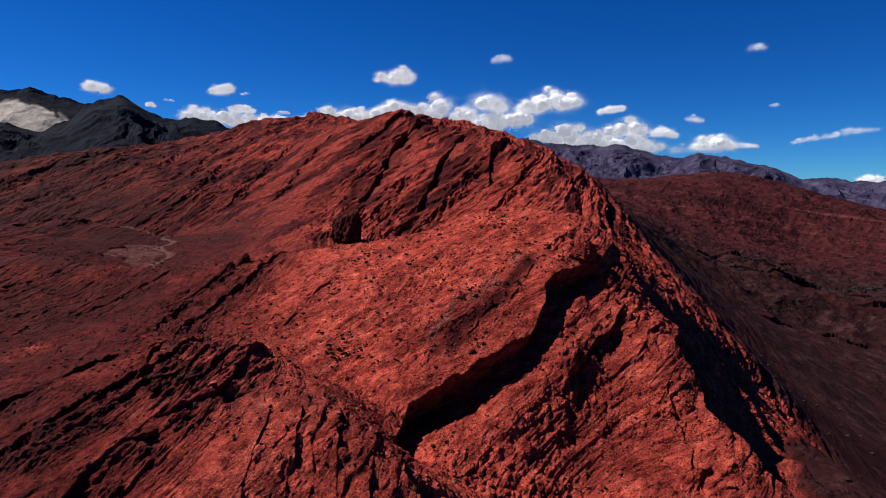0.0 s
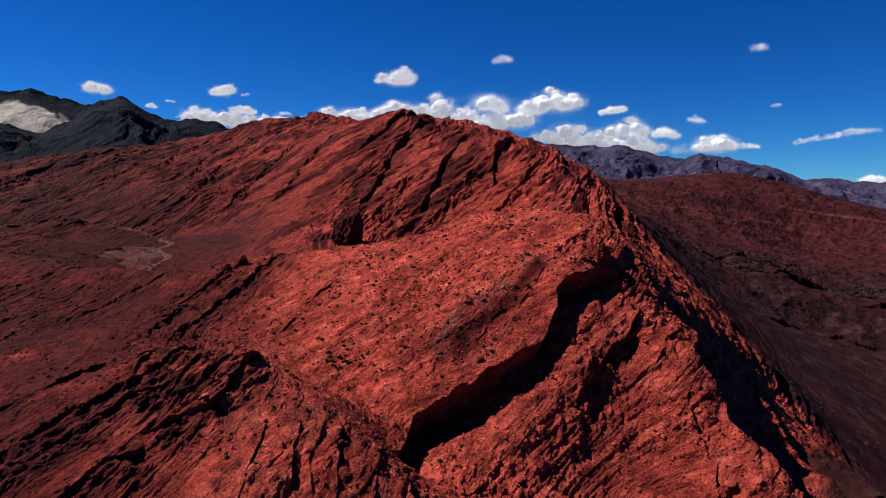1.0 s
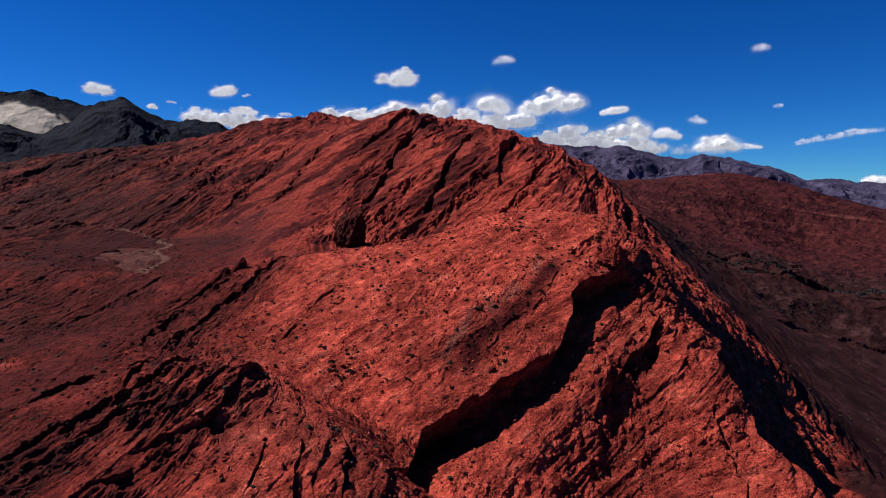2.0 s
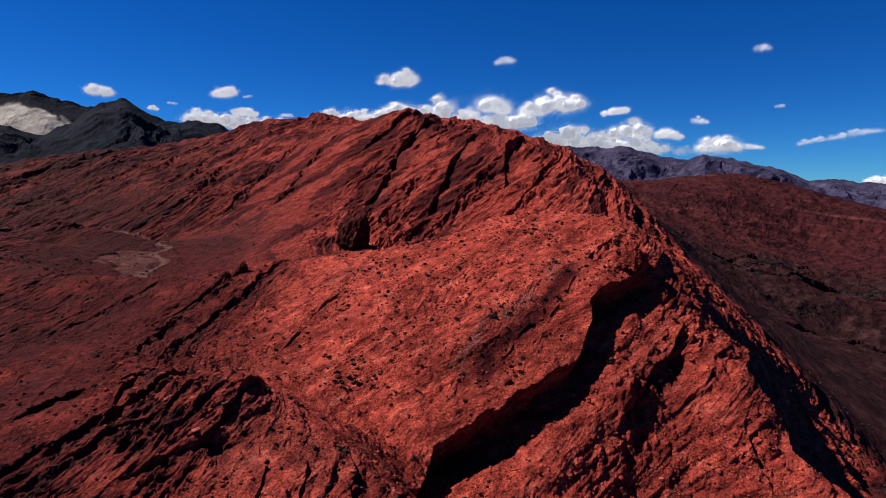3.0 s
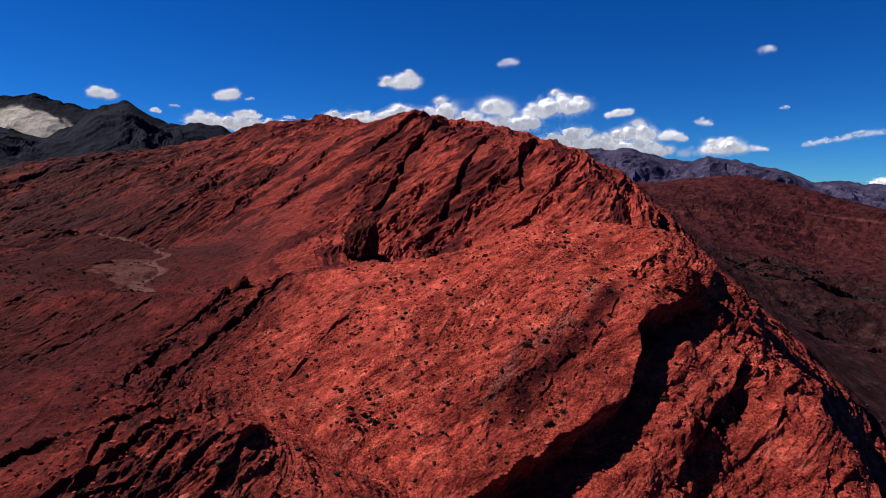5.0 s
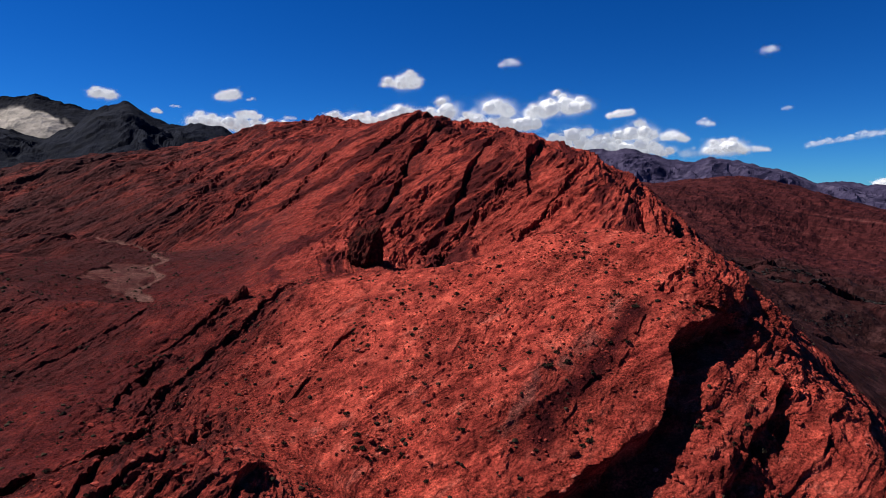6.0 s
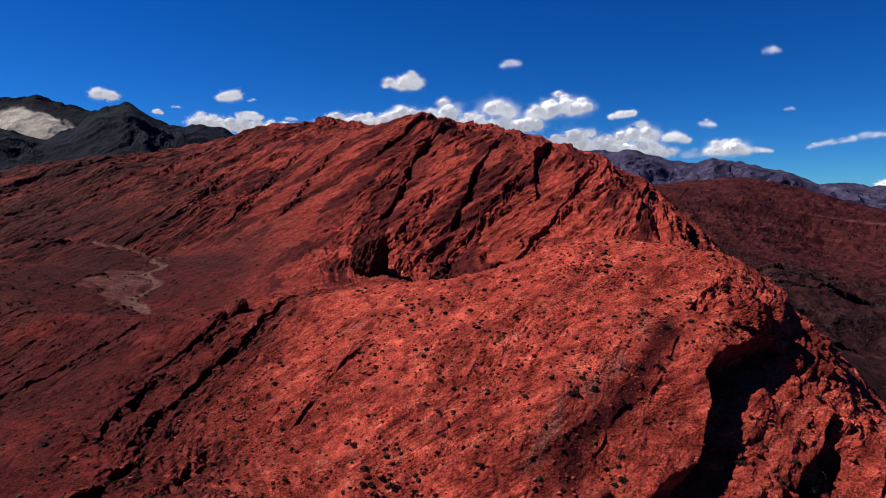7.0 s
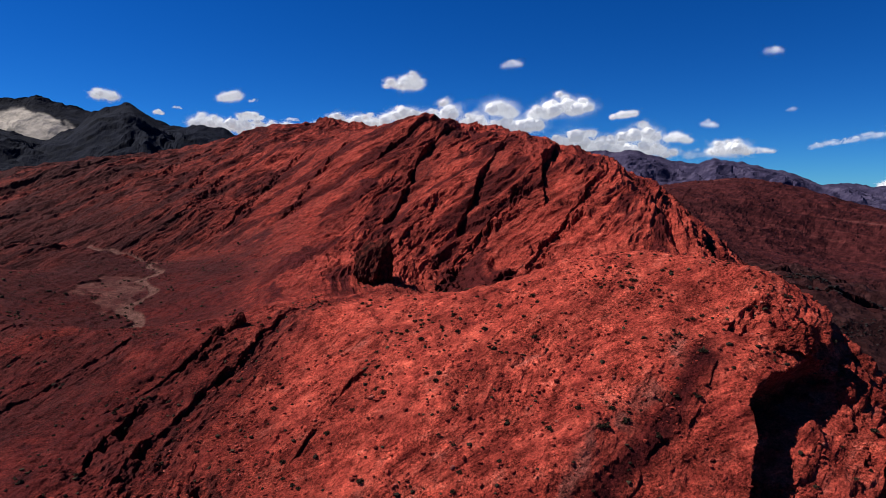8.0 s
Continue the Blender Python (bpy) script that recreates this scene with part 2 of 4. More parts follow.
BED = np.array((-0.46, -0.16, 0.87))
CREST_Y = [60, 120, 175, 240, 313, 365, 403, 495, 547, 700, 920]
CREST_X = [70, 74, 80, 86, 88, 80, 76, 40, -10, -90, -230]


EDGE_Y = [60, 120, 140, 160, 180, 200, 216, 226, 250, 285, 313, 365, 403, 495, 547, 700, 920]
EDGE_X = [66, 75, 81, 91, 109, 126, 124, 116, 106, 100, 97, 92, 90, 80, 50, -20, -140]


def relief(X, Y, fine):
    """Height and surface zones of the ground. fine: 2 near, 1 middle, 0 far."""
    X, Y = X.astype(np.float32), Y.astype(np.float32)
    GU, GV = polar(X, Y)
    Rr = np.exp(GV)
    base = lookup(cu, cv, coarse, GU, GV)
    Z = base.copy()
    over = X - np.interp(Y, CREST_Y, CREST_X)
    out = X - np.interp(Y, EDGE_Y, EDGE_X)
    rough = smooth(24, 4, out) * smooth(60, 95, Rr) * smooth(1500, 800, Rr)
    calm = smooth(1.15, 0.75, np.hypot((X + 160 + 0.25 * (Y - 330)) / 60, (Y - 335) / 95))
    slope_left = smooth(-35, -90, X + 0.12 * (Y - 200)) * smooth(520, 380, Y)
    rough = np.maximum(rough * (1 - 0.75 * calm) * (1 - 0.5 * slope_left), 0.18) * (1 + 0.15 * smooth(280, 420, Rr) * (1 - calm))
    seam, _, _, _ = ledge_field(X, Y, [(-48, 159), (-34, 138), (-22, 126), (-12, 122)])
    rough = rough * (1 - 0.6 * np.exp(-(seam / 11) ** 2) * smooth(150, 130, np.hypot(X + 30, Y - 140) + 100))
    linear = rough
    rough = rough * (1 - 0.55 * smooth(-0.12, -0.32, GU) * smooth(300, 420, Rr))
    dark, DX, DY = np.zeros_like(Z), np.zeros_like(Z), np.zeros_like(Z)
    warps = {b: (fbm(X / b, Y / b, 3, 40, 0.45), fbm(X / b, Y / b, 3, 60, 0.45), vnoise(X / (b * 1.4), Y / (b * 1.4), 90)) for b in (9, 24)}
    for i, (drop, rise, hollow, line, black) in enumerate(LEDGES):
        pts = np.array(line)
        lo, hi = pts.min(0) - 4 * rise, pts.max(0) + 4 * rise
        box = (X > lo[0]) & (X < hi[0]) & (Y > lo[1]) & (Y < hi[1])
        if not box.any():
            continue
        x, y = X[box], Y[box]
        big = 9 if rise < 10 else 24
        w = big * 0.16
        wx, wy, wh = (q[box] for q in warps[big])
        d, s, ox, oy = ledge_field(x + w * wx, y + w * wy, line)
        h = drop * smooth(0.0, 0.14, s) * smooth(1.0, 0.86, s) * (np.clip((0.95 if black else 0.65) + 0.9 * wh, 0.2, 1.4) if drop < 5 else 0.9 + 0.4 * wh)
        if drop < 5:
            h = h * (0.3 + 0.95 * smooth(-0.35, 0.35, fbm(x / (0.4 * big), y / (0.4 * big), 3, 17)))
        soft = (0.25 if drop < 5 else 0.4) if rise < 10 else 0.8
        edge = smooth(-soft, soft, d)
        share = 0.22 if rise < 10 else 0.18
        up = share * h * np.exp(-np.maximum(d, 0) / rise)
        down = -(1 - share) * h * np.exp(-(np.maximum(-d, 0) / hollow) ** 1.5)
        Z[box] += up * edge + down * (1 - edge)
        # the edge hangs over and the hollow cuts in
        jut = h * (0.10 * np.exp(-np.maximum(d, 0) / 2.5) * edge - (0.7 if drop > 5 else 0.36) * np.exp(-np.maximum(-d, 0) / 2.5) * (1 - edge)) * (1 if rise < 10 else 0.6)
        DX[box] += ox * jut
        DY[box] += oy * jut
        # a second, lower step of the same bed
        e2 = smooth(-soft, soft, d + hollow * (0.5 + 0.3 * wx))
        Z[box] += (0.22 if drop < 5 else 0.08) * h * (e2 - edge)
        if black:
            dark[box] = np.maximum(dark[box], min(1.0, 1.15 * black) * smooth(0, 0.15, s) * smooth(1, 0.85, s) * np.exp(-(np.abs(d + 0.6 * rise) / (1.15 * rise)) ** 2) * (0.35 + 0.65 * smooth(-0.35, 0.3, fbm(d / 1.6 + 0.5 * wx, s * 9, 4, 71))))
    Z0 = Z.copy()
    gx = (lookup(cu, cv, coarse, *polar(X + 2, Y)) - lookup(cu, cv, coarse, *polar(X - 2, Y))) / 4
    gy = (lookup(cu, cv, coarse, *polar(X, Y + 2)) - lookup(cu, cv, coarse, *polar(X, Y - 2))) / 4
    square = 1 / np.sqrt(1 + gx * gx + gy * gy)
    warp = fbm(X / 90, Y / 90, 3, 5) * 2.2 + fbm(X / 22, Y / 22, 3, 6) * 0.35
    S = BED[0] * X + BED[1] * Y + BED[2] * Z + warp
    T = 0.6 * X + 0.8 * Y + fbm(X / 20, Y / 20, 2, 8) * 3
    dome = smooth(-78, -58, X) * smooth(48, 36, X) * smooth(116, 130, Y + 0.25 * X) * smooth(235, 215, Y) * smooth(84, 70, X * 0.6 + 140 - Y * 0.55)
    ribs = smooth(-46, -36, X) * smooth(0, -8, X) * smooth(128, 118, Y)
    steps = [(27.0, 3.6, 4, 1.0), (11.0, 1.7, 1, 0.55), (4.6, 1.0, 2, 0.28)]
    if fine:
        steps.append((2.1, 0.8, 3, 0.2))
    if fine > 1:
        steps.append((0.95, 0.42, 5, 0.16))
    for period, amp, seed, soft in steps:
        wob = fbm(X / (period * 3), Y / (period * 3), 2, seed * 11)
        s = S / period + 0.16 * wob
        bed = np.floor(s)
        f = s - bed
        ib = bed.astype(np.int32)
        hard = hash01(ib, np.full(ib.shape, seed))
        block = np.floor(T / (period * (2.5 + 4.0 * hash01(ib, np.full(ib.shape, seed + 31)))) + 7 * hard).astype(np.int32)
        broken = hash01(ib, block, np.full(ib.shape, seed + 5))
        patch = smooth(-0.2, 0.5, fbm(X / (period * 5), Y / (period * 5), 2, seed * 7))
        shape = (1 - f) ** 1.6 * smooth(0.0, soft * 0.25, f)
        Z += amp * (0.15 + 0.55 * hard + 0.6 * broken) * patch * (shape - 0.35) * rough * (1 - 0.72 * dome) * (1 - 0.5 * smooth(260, 200, Rr)) * (1 - 0.5 * ribs)
    D = -0.8 * X + 0.6 * Y
    Z += rough * (1.1 * fbm(X / 30, Y / 30, 3, 21) + 0.15 * ridged(X / 7, Y / 7, 2 + fine, 31, 0.6))
    rough = rough * (1 - 0.45 * ribs) * (1 - 0.5 * dome)
    Z += rough * (0.3 + 0.25 * smooth(220, 300, Rr)) * (ridged(S / 4.0 + D / 60, T / 26, 2 + fine, 33, 0.58) - 0.8)
    if fine < 2:
        Z += linear * 1.9 * smooth(280, 360, Rr) * (ridged(S / 11 + D / 140, T / 90, 6, 45, 0.6) - 0.8)
    if fine > 1:
        Z += rough * 0.13 * (ridged(S / 1.1 + D / 24, T / 6.0, 3, 35, 0.6) - 0.8)
    crag = np.exp(-((over + 4) / 13) ** 2) * smooth(165, 195, Y) * smooth(470, 380, Y) * (1 - 0.4 * smooth(260, 320, Y))
    Z += crag * (1.6 * ridged(X / 9, Y / 12, 4, 37, 0.55) - 1.2)
    if fine > 1:
        rubble = smooth(-0.3, 0.4, fbm(X / 16, Y / 16, 3, 77))
        Z += rough * (1.1 * stones(X, Y, 6.5, 93) * smooth(0.1, -0.3, fbm(X / 24, Y / 24, 2, 78)) + 0.8 * stones(X, Y, 3.1, 3) * rubble + 0.6 * stones(X, Y, 1.5, 13) * rubble)
    elif fine:
        Z += rough * 0.2 * stones(X, Y, 3.4, 23)
    if fine > 1:
        Z += dark * (0.8 * ridged(S / 1.3 + D / 50, T / 10, 4, 53, 0.6) - 0.6 + 0.25 * stones(X, Y, 1.5, 63))
    bump = (Z - Z0) * square
    Z = Z0 + bump
    DX -= gx * bump * smooth(118, 126, Rr)
    DY -= gy * bump * smooth(118, 126, Rr)
    far = smooth(350, 1000, Rr) * smooth(4400, 2600, Rr)
    Z += far * np.where(over < 25, 0.6, 1.0) * (10 * ridged(X / 210, Y / 210, 5, 51, 0.48) - 5 + np.where(over < 25, 7 * ridged(S / 24 + D / 300, T / 170, 6, 57, 0.55), 6 * ridged(X / 75, Y / 75, 5, 57, 0.55)) - 3)
    Z += np.clip(1 - rough, 0, 1) * (0.6 * fbm(X / 11, Y / 11, 4, 61) + 0.35 * stones(X, Y, 2.6, 43))
    # the dry stream bed and its sandy flat
    d1, s1, _, _ = ledge_field(X + 8 * vnoise(X / 22, Y / 22, 83), Y + 5 * vnoise(X / 18, Y / 18, 84), [(-118, 252), (-131, 275), (-145, 300), (-157, 325), (-164, 349), (-175, 387), (-211, 441), (-265, 469)])
    bed_w = 2.3 + 1.6 * vnoise(X / 15, Y / 15, 85)
    stream = smooth(1.3, 0.8, np.abs(d1) / np.maximum(bed_w, 1.5)) * (np.hypot(X + 165, Y - 350) < 180)
    flat = smooth(1.0, 0.8, np.hypot((X + 174 + 0.3 * (Y - 340)) / 15, (Y - 340) / 36) + 0.6 * fbm(X / 20, Y / 20, 4, 81))
    sand = np.maximum(stream, flat * (0.22 + 0.4 * smooth(-0.3, 0.4, fbm(X / 9, Y / 12, 4, 82))))
    Z = Z + (base - 0.6 - Z) * 0.85 * np.maximum(stream * 0.8, flat)
    # zones
    d2, s2, _, _ = ledge_field(X + 1.5 * vnoise(X / 6, Y / 6, 86), Y + 1.5 * vnoise(X / 6, Y / 6, 87), [(-5, 143.5), (4.2, 151), (10.4, 156.3), (15.6, 160.3), (20, 164.5), (25, 172)])
    ends = smooth(0.0, 0.15, s2) * smooth(1.0, 0.8, s2)
    slab = 0.6 * np.exp(-((d2 - 1.5) / 1.8) ** 2) * ends * smooth(-0.3, 0.4, fbm(X / 4, Y / 4, 3, 88))
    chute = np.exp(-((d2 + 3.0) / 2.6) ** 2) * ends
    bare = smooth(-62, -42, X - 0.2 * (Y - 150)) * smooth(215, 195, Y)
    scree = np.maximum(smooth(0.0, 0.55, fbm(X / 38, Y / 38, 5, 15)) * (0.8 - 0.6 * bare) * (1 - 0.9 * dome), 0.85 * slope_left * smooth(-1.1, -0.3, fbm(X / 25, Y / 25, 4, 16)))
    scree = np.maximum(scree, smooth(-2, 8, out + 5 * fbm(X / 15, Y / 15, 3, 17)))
    scree = np.maximum(scree, 0.9 * calm)
    earth_shade = smooth(60, 130, over - 0.15 * (Y - 300)) * smooth(230, 420, Rr)
    # the flank beyond the crest: its shade is coloured in as dark earth
    earth_shade = np.maximum(earth_shade, 0.85 * smooth(0, 10, out + 6 * fbm(X / 18, Y / 18, 3, 18)) * smooth(1500, 900, Rr))
    # left slope: cloud shadow and edge darkening put into the debris colour
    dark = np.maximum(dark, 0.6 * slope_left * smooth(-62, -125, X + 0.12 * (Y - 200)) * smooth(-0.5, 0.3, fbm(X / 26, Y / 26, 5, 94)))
    dark = np.maximum(dark, 0.55 * earth_shade * smooth(0.25, 0.7, fbm(X / 90, base / 14 + Y / 400, 5, 93)) * smooth(1500, 1000, Rr))
    # far-left slopes: cloud shadow painted as darker, browner ground
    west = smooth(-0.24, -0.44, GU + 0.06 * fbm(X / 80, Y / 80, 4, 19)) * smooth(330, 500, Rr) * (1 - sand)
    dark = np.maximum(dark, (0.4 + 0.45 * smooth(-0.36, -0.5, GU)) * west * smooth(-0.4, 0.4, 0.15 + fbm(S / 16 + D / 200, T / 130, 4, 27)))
    earth_shade = np.maximum(earth_shade, 0.5 * west)
    # the same painted shade, in brown, over the left slope
    earth_shade = np.maximum(earth_shade, 0.35 * slope_left * smooth(-60, -130, X) * smooth(-0.4, 0.3, fbm(X / 30, Y / 30, 4, 29)) * (1 - sand))
    hill = smooth(1150, 1800, Rr) * smooth(0.1, 0.25, GU)
    dust = smooth(-46, -38, X) * smooth(-14, -26, X) * smooth(122, 112, Y) * 0.14
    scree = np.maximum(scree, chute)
    sand = np.maximum(sand, slab)
    sand = np.maximum(sand, dust * smooth(-0.6, 0.3, fbm(X / 10, Y / 10, 4, 28)))
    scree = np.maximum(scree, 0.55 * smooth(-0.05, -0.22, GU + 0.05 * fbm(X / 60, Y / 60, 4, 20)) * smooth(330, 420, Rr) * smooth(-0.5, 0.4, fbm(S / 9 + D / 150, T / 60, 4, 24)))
    streak = smooth(-0.1, 0.35, fbm(S / 7 + D / 160, T / 70, 5, 97, 0.6)) * smooth(260, 330, Rr) * smooth(15, 0, over) * (1 - calm)
    scree = np.maximum(scree * (1 - 0.45 * smooth(260, 330, Rr) * smooth(15, 0, over) * (1 - calm)), 0.95 * streak)
    fresh = dome * (1 - chute) * (0.55 + 0.45 * smooth(-0.4, 0.4, fbm(S / 3 + D / 40, T / 30, 4, 26)))
    return Z, DX, DY, scree, earth_shade, dark, sand, hill, fresh


def settle(x, y):
    """Where the ground lies at places of the plan, with the shift of its overhangs."""
    x, y = np.atleast_1d(np.asarray(x, float)), np.atleast_1d(np.asarray(y, float))
    out = relief(x, y, 2)
    return x + out[1], y + out[2], out[0]


# ---- materials ----
def material(name):
    m = bpy.data.materials.new(name)
    m.use_nodes = True
    nodes, links = m.node_tree.nodes, m.node_tree.links
    bsdf = nodes["Principled BSDF"]
    bsdf.inputs["Specular IOR Level"].default_value = 0.03
    bsdf.inputs["Roughness"].default_value = 0.9
    return m, nodes, links, bsdf


def ramp(nodes, stops):
    r = nodes.new("ShaderNodeValToRGB")
    el = r.color_ramp.elements
    while len(el) < len(stops):
        el.new(0.5)
    for e, (p, c) in zip(el, stops):
        e.position, e.color = p, (*c, 1) if len(c) == 3 else c
    return r


def noise_tex(nodes, links, vector, scale, detail=6, rough_=0.6, dist=0.0):
    t = nodes.new("ShaderNodeTexNoise")
    t.inputs["Scale"].default_value = scale
    t.inputs["Detail"].default_value = detail
    t.inputs["Roughness"].default_value = rough_
    t.inputs["Distortion"].default_value = dist
    links.new(vector, t.inputs["Vector"])
    return t.outputs["Fac"]


def mix(nodes, links, fac, a, b, mode="MIX"):
    m = nodes.new("ShaderNodeMix")
    m.data_type, m.blend_type = "RGBA", mode
    for value, socket in ((fac, m.inputs["Factor"]), (a, m.inputs["A"]), (b, m.inputs["B"])):
        sock = [s for s in m.inputs if s.name == socket.name and s.enabled][0]
        if isinstance(value, (int, float)):
            sock.default_value = value
        elif isinstance(value, tuple):
            sock.default_value = (*value, 1)
        else:
            links.new(value, sock)
    return [s for s in m.outputs if s.enabled][0]


def attribute(nodes, name):
    a = nodes.new("ShaderNodeAttribute")
    a.attribute_name = name
    return a.outputs["Fac"]


def math_node(nodes, links, op, a, b=0.0):
    m = nodes.new("ShaderNodeMath")
    m.operation = op
    for i, v in enumerate((a, b)):
        if isinstance(v, (int, float)):
            m.inputs[i].default_value = v
        else:
            links.new(v, m.inputs[i])
    return m.outputs[0]


def red_rock():
    m, nodes, links, bsdf = material("red_rock")
    pos = nodes.new("ShaderNodeNewGeometry").outputs["Position"]
    dot = nodes.new("ShaderNodeVectorMath")
    dot.operation = "DOT_PRODUCT"
    links.new(pos, dot.inputs[0])
    dot.inputs[1].default_value = tuple(BED)
    bedding = nodes.new("ShaderNodeCombineXYZ")
    links.new(dot.outputs["Value"], bedding.inputs[2])
    squash = nodes.new("ShaderNodeVectorMath")
    squash.operation = "MULTIPLY"
    links.new(pos, squash.inputs[0])
    squash.inputs[1].default_value = (0.3, 0.3, 0.3)
    layered = nodes.new("ShaderNodeVectorMath")
    links.new(bedding.outputs[0], layered.inputs[0])
    links.new(squash.outputs[0], layered.inputs[1])
    lay = layered.outputs[0]
    loose = math_node(nodes, links, "MAXIMUM", attribute(nodes, "earth_shade"), attribute(nodes, "scree"))
    big = noise_tex(nodes, links, pos, 0.035, 6, 0.6)
    mid = noise_tex(nodes, links, pos, 0.35, 8, 0.65)
    fine_ = noise_tex(nodes, links, pos, 2.2, 8, 0.7)
    strata = noise_tex(nodes, links, lay, 0.55, 8, 0.7)
    base = ramp(nodes, [(0.32, (0.22, 0.031, 0.024)), (0.45, (0.42, 0.064, 0.041)), (0.58, (0.56, 0.098, 0.060)), (0.72, (0.66, 0.185, 0.125))])
    links.new(strata, base.inputs[0])
    broad = ramp(nodes, [(0.38, (0.45, 0.42, 0.44)), (0.48, (0.9, 0.9, 0.9)), (0.6, (1.12, 1.1, 1.08))])
    links.new(noise_tex(nodes, links, lay, 0.13, 5, 0.6), broad.inputs[0])
    tone = ramp(nodes, [(0.36, (0.5, 0.46, 0.48)), (0.48, (0.92, 0.92, 0.92)), (0.56, (1.1, 1.1, 1.08)), (0.66, (1.55, 1.65, 1.55))])
    links.new(mid, tone.inputs[0])
    c = mix(nodes, links, 0.55, mix(nodes, links, 1.0, base.outputs[0], tone.outputs[0], "MULTIPLY"), broad.outputs[0], "MULTIPLY")
    tone2 = ramp(nodes, [(0.33, (0.8, 0.78, 0.8)), (0.55, (1.0, 1.0, 1.0)), (0.72, (1.12, 1.1, 1.06))])
    links.new(big, tone2.inputs[0])
    c = mix(nodes, links, 1.0, c, tone2.outputs[0], "MULTIPLY")
    tone3 = ramp(nodes, [(0.36, (0.32, 0.30, 0.30)), (0.47, (0.92, 0.92, 0.92)), (0.56, (1.05, 1.05, 1.05)), (0.68, (1.6, 1.5, 1.45))])
    links.new(fine_, tone3.inputs[0])
    broken = ramp(nodes, [(0.42, (0.55, 0.55, 0.55)), (0.58, (1.0, 1.0, 1.0))])
    links.new(noise_tex(nodes, links, pos, 0.11, 5, 0.6), broken.inputs[0])
    rocky = broken.outputs[0]
    c = mix(nodes, links, rocky, c, mix(nodes, links, 1.0, c, tone3.outputs[0], "MULTIPLY"))
    c = mix(nodes, links, attribute(nodes, "fresh"), c, mix(nodes, links, 1.0, c, (1.2, 1.22, 1.19), "MULTIPLY"))
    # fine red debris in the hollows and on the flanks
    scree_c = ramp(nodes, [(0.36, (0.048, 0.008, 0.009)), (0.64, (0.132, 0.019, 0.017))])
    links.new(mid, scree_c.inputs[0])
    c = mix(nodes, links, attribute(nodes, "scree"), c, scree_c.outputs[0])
    # brown earth of the valley, and the shaded flank's darkness painted as colour
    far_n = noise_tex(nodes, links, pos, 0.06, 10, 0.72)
    earth_shade = ramp(nodes, [(0.36, (0.025, 0.009, 0.008)), (0.5, (0.042, 0.016, 0.015)), (0.64, (0.090, 0.040, 0.036))])
    links.new(far_n, earth_shade.inputs[0])
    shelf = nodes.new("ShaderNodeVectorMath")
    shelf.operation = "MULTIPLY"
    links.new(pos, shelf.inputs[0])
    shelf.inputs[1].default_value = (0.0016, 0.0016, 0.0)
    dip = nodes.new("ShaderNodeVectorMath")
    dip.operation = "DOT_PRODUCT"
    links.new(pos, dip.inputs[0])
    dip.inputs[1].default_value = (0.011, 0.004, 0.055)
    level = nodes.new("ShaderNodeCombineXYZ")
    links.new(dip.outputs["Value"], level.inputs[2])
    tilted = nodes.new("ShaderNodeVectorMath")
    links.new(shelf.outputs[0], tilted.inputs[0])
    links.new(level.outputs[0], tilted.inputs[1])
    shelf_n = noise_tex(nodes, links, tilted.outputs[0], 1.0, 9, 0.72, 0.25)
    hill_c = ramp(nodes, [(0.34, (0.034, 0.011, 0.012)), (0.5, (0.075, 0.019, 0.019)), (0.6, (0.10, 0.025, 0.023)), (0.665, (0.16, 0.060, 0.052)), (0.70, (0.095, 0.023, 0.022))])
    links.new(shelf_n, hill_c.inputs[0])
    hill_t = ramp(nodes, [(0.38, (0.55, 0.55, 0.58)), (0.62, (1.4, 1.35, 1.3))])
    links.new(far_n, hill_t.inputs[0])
    e = mix(nodes, links, attribute(nodes, "hill"), earth_shade.outputs[0], mix(nodes, links, 1.0, hill_c.outputs[0], hill_t.outputs[0], "MULTIPLY"))
    c = mix(nodes, links, attribute(nodes, "earth_shade"), c, e)
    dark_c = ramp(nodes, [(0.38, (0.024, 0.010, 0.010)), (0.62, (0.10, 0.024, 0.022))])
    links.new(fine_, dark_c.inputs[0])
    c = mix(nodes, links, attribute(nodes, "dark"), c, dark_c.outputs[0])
    sand = ramp(nodes, [(0.35, (0.110, 0.046, 0.034)), (0.65, (0.26, 0.135, 0.100))])
    links.new(mid, sand.inputs[0])
    c = mix(nodes, links, attribute(nodes, "sand"), c, sand.outputs[0])
    grit = ramp(nodes, [(0.38, (0.32, 0.30, 0.30)), (0.49, (1.0, 1.0, 1.0)), (0.62, (1.75, 1.7, 1.65))])
    links.new(noise_tex(nodes, links, pos, 2.6, 6, 0.75), grit.inputs[0])
    c = mix(nodes, links, rocky, c, mix(nodes, links, 1.0, c, grit.outputs[0], "MULTIPLY"))
    flake = ramp(nodes, [(0.34, (0.2, 0.18, 0.18)), (0.43, (0.95, 0.95, 0.95)), (0.58, (1.08, 1.08, 1.08)), (0.66, (1.6, 2.0, 2.0))])
    links.new(noise_tex(nodes, links, pos, 1.15, 9, 0.78), flake.inputs[0])
    c = mix(nodes, links, 0.95, c, flake.outputs[0], "MULTIPLY")
    c = mix(nodes, links, 1.0, c, (0.505, 0.475, 0.535), "MULTIPLY")
    links.new(c, bsdf.inputs["Base Color"])
    thin = noise_tex(nodes, links, lay, 2.4, 8, 0.72)
    height = mix(nodes, links, math_node(nodes, links, "MULTIPLY", math_node(nodes, links, "SUBTRACT", 1.0, loose), 0.5), fine_, thin)
    beds = nodes.new("ShaderNodeBump")
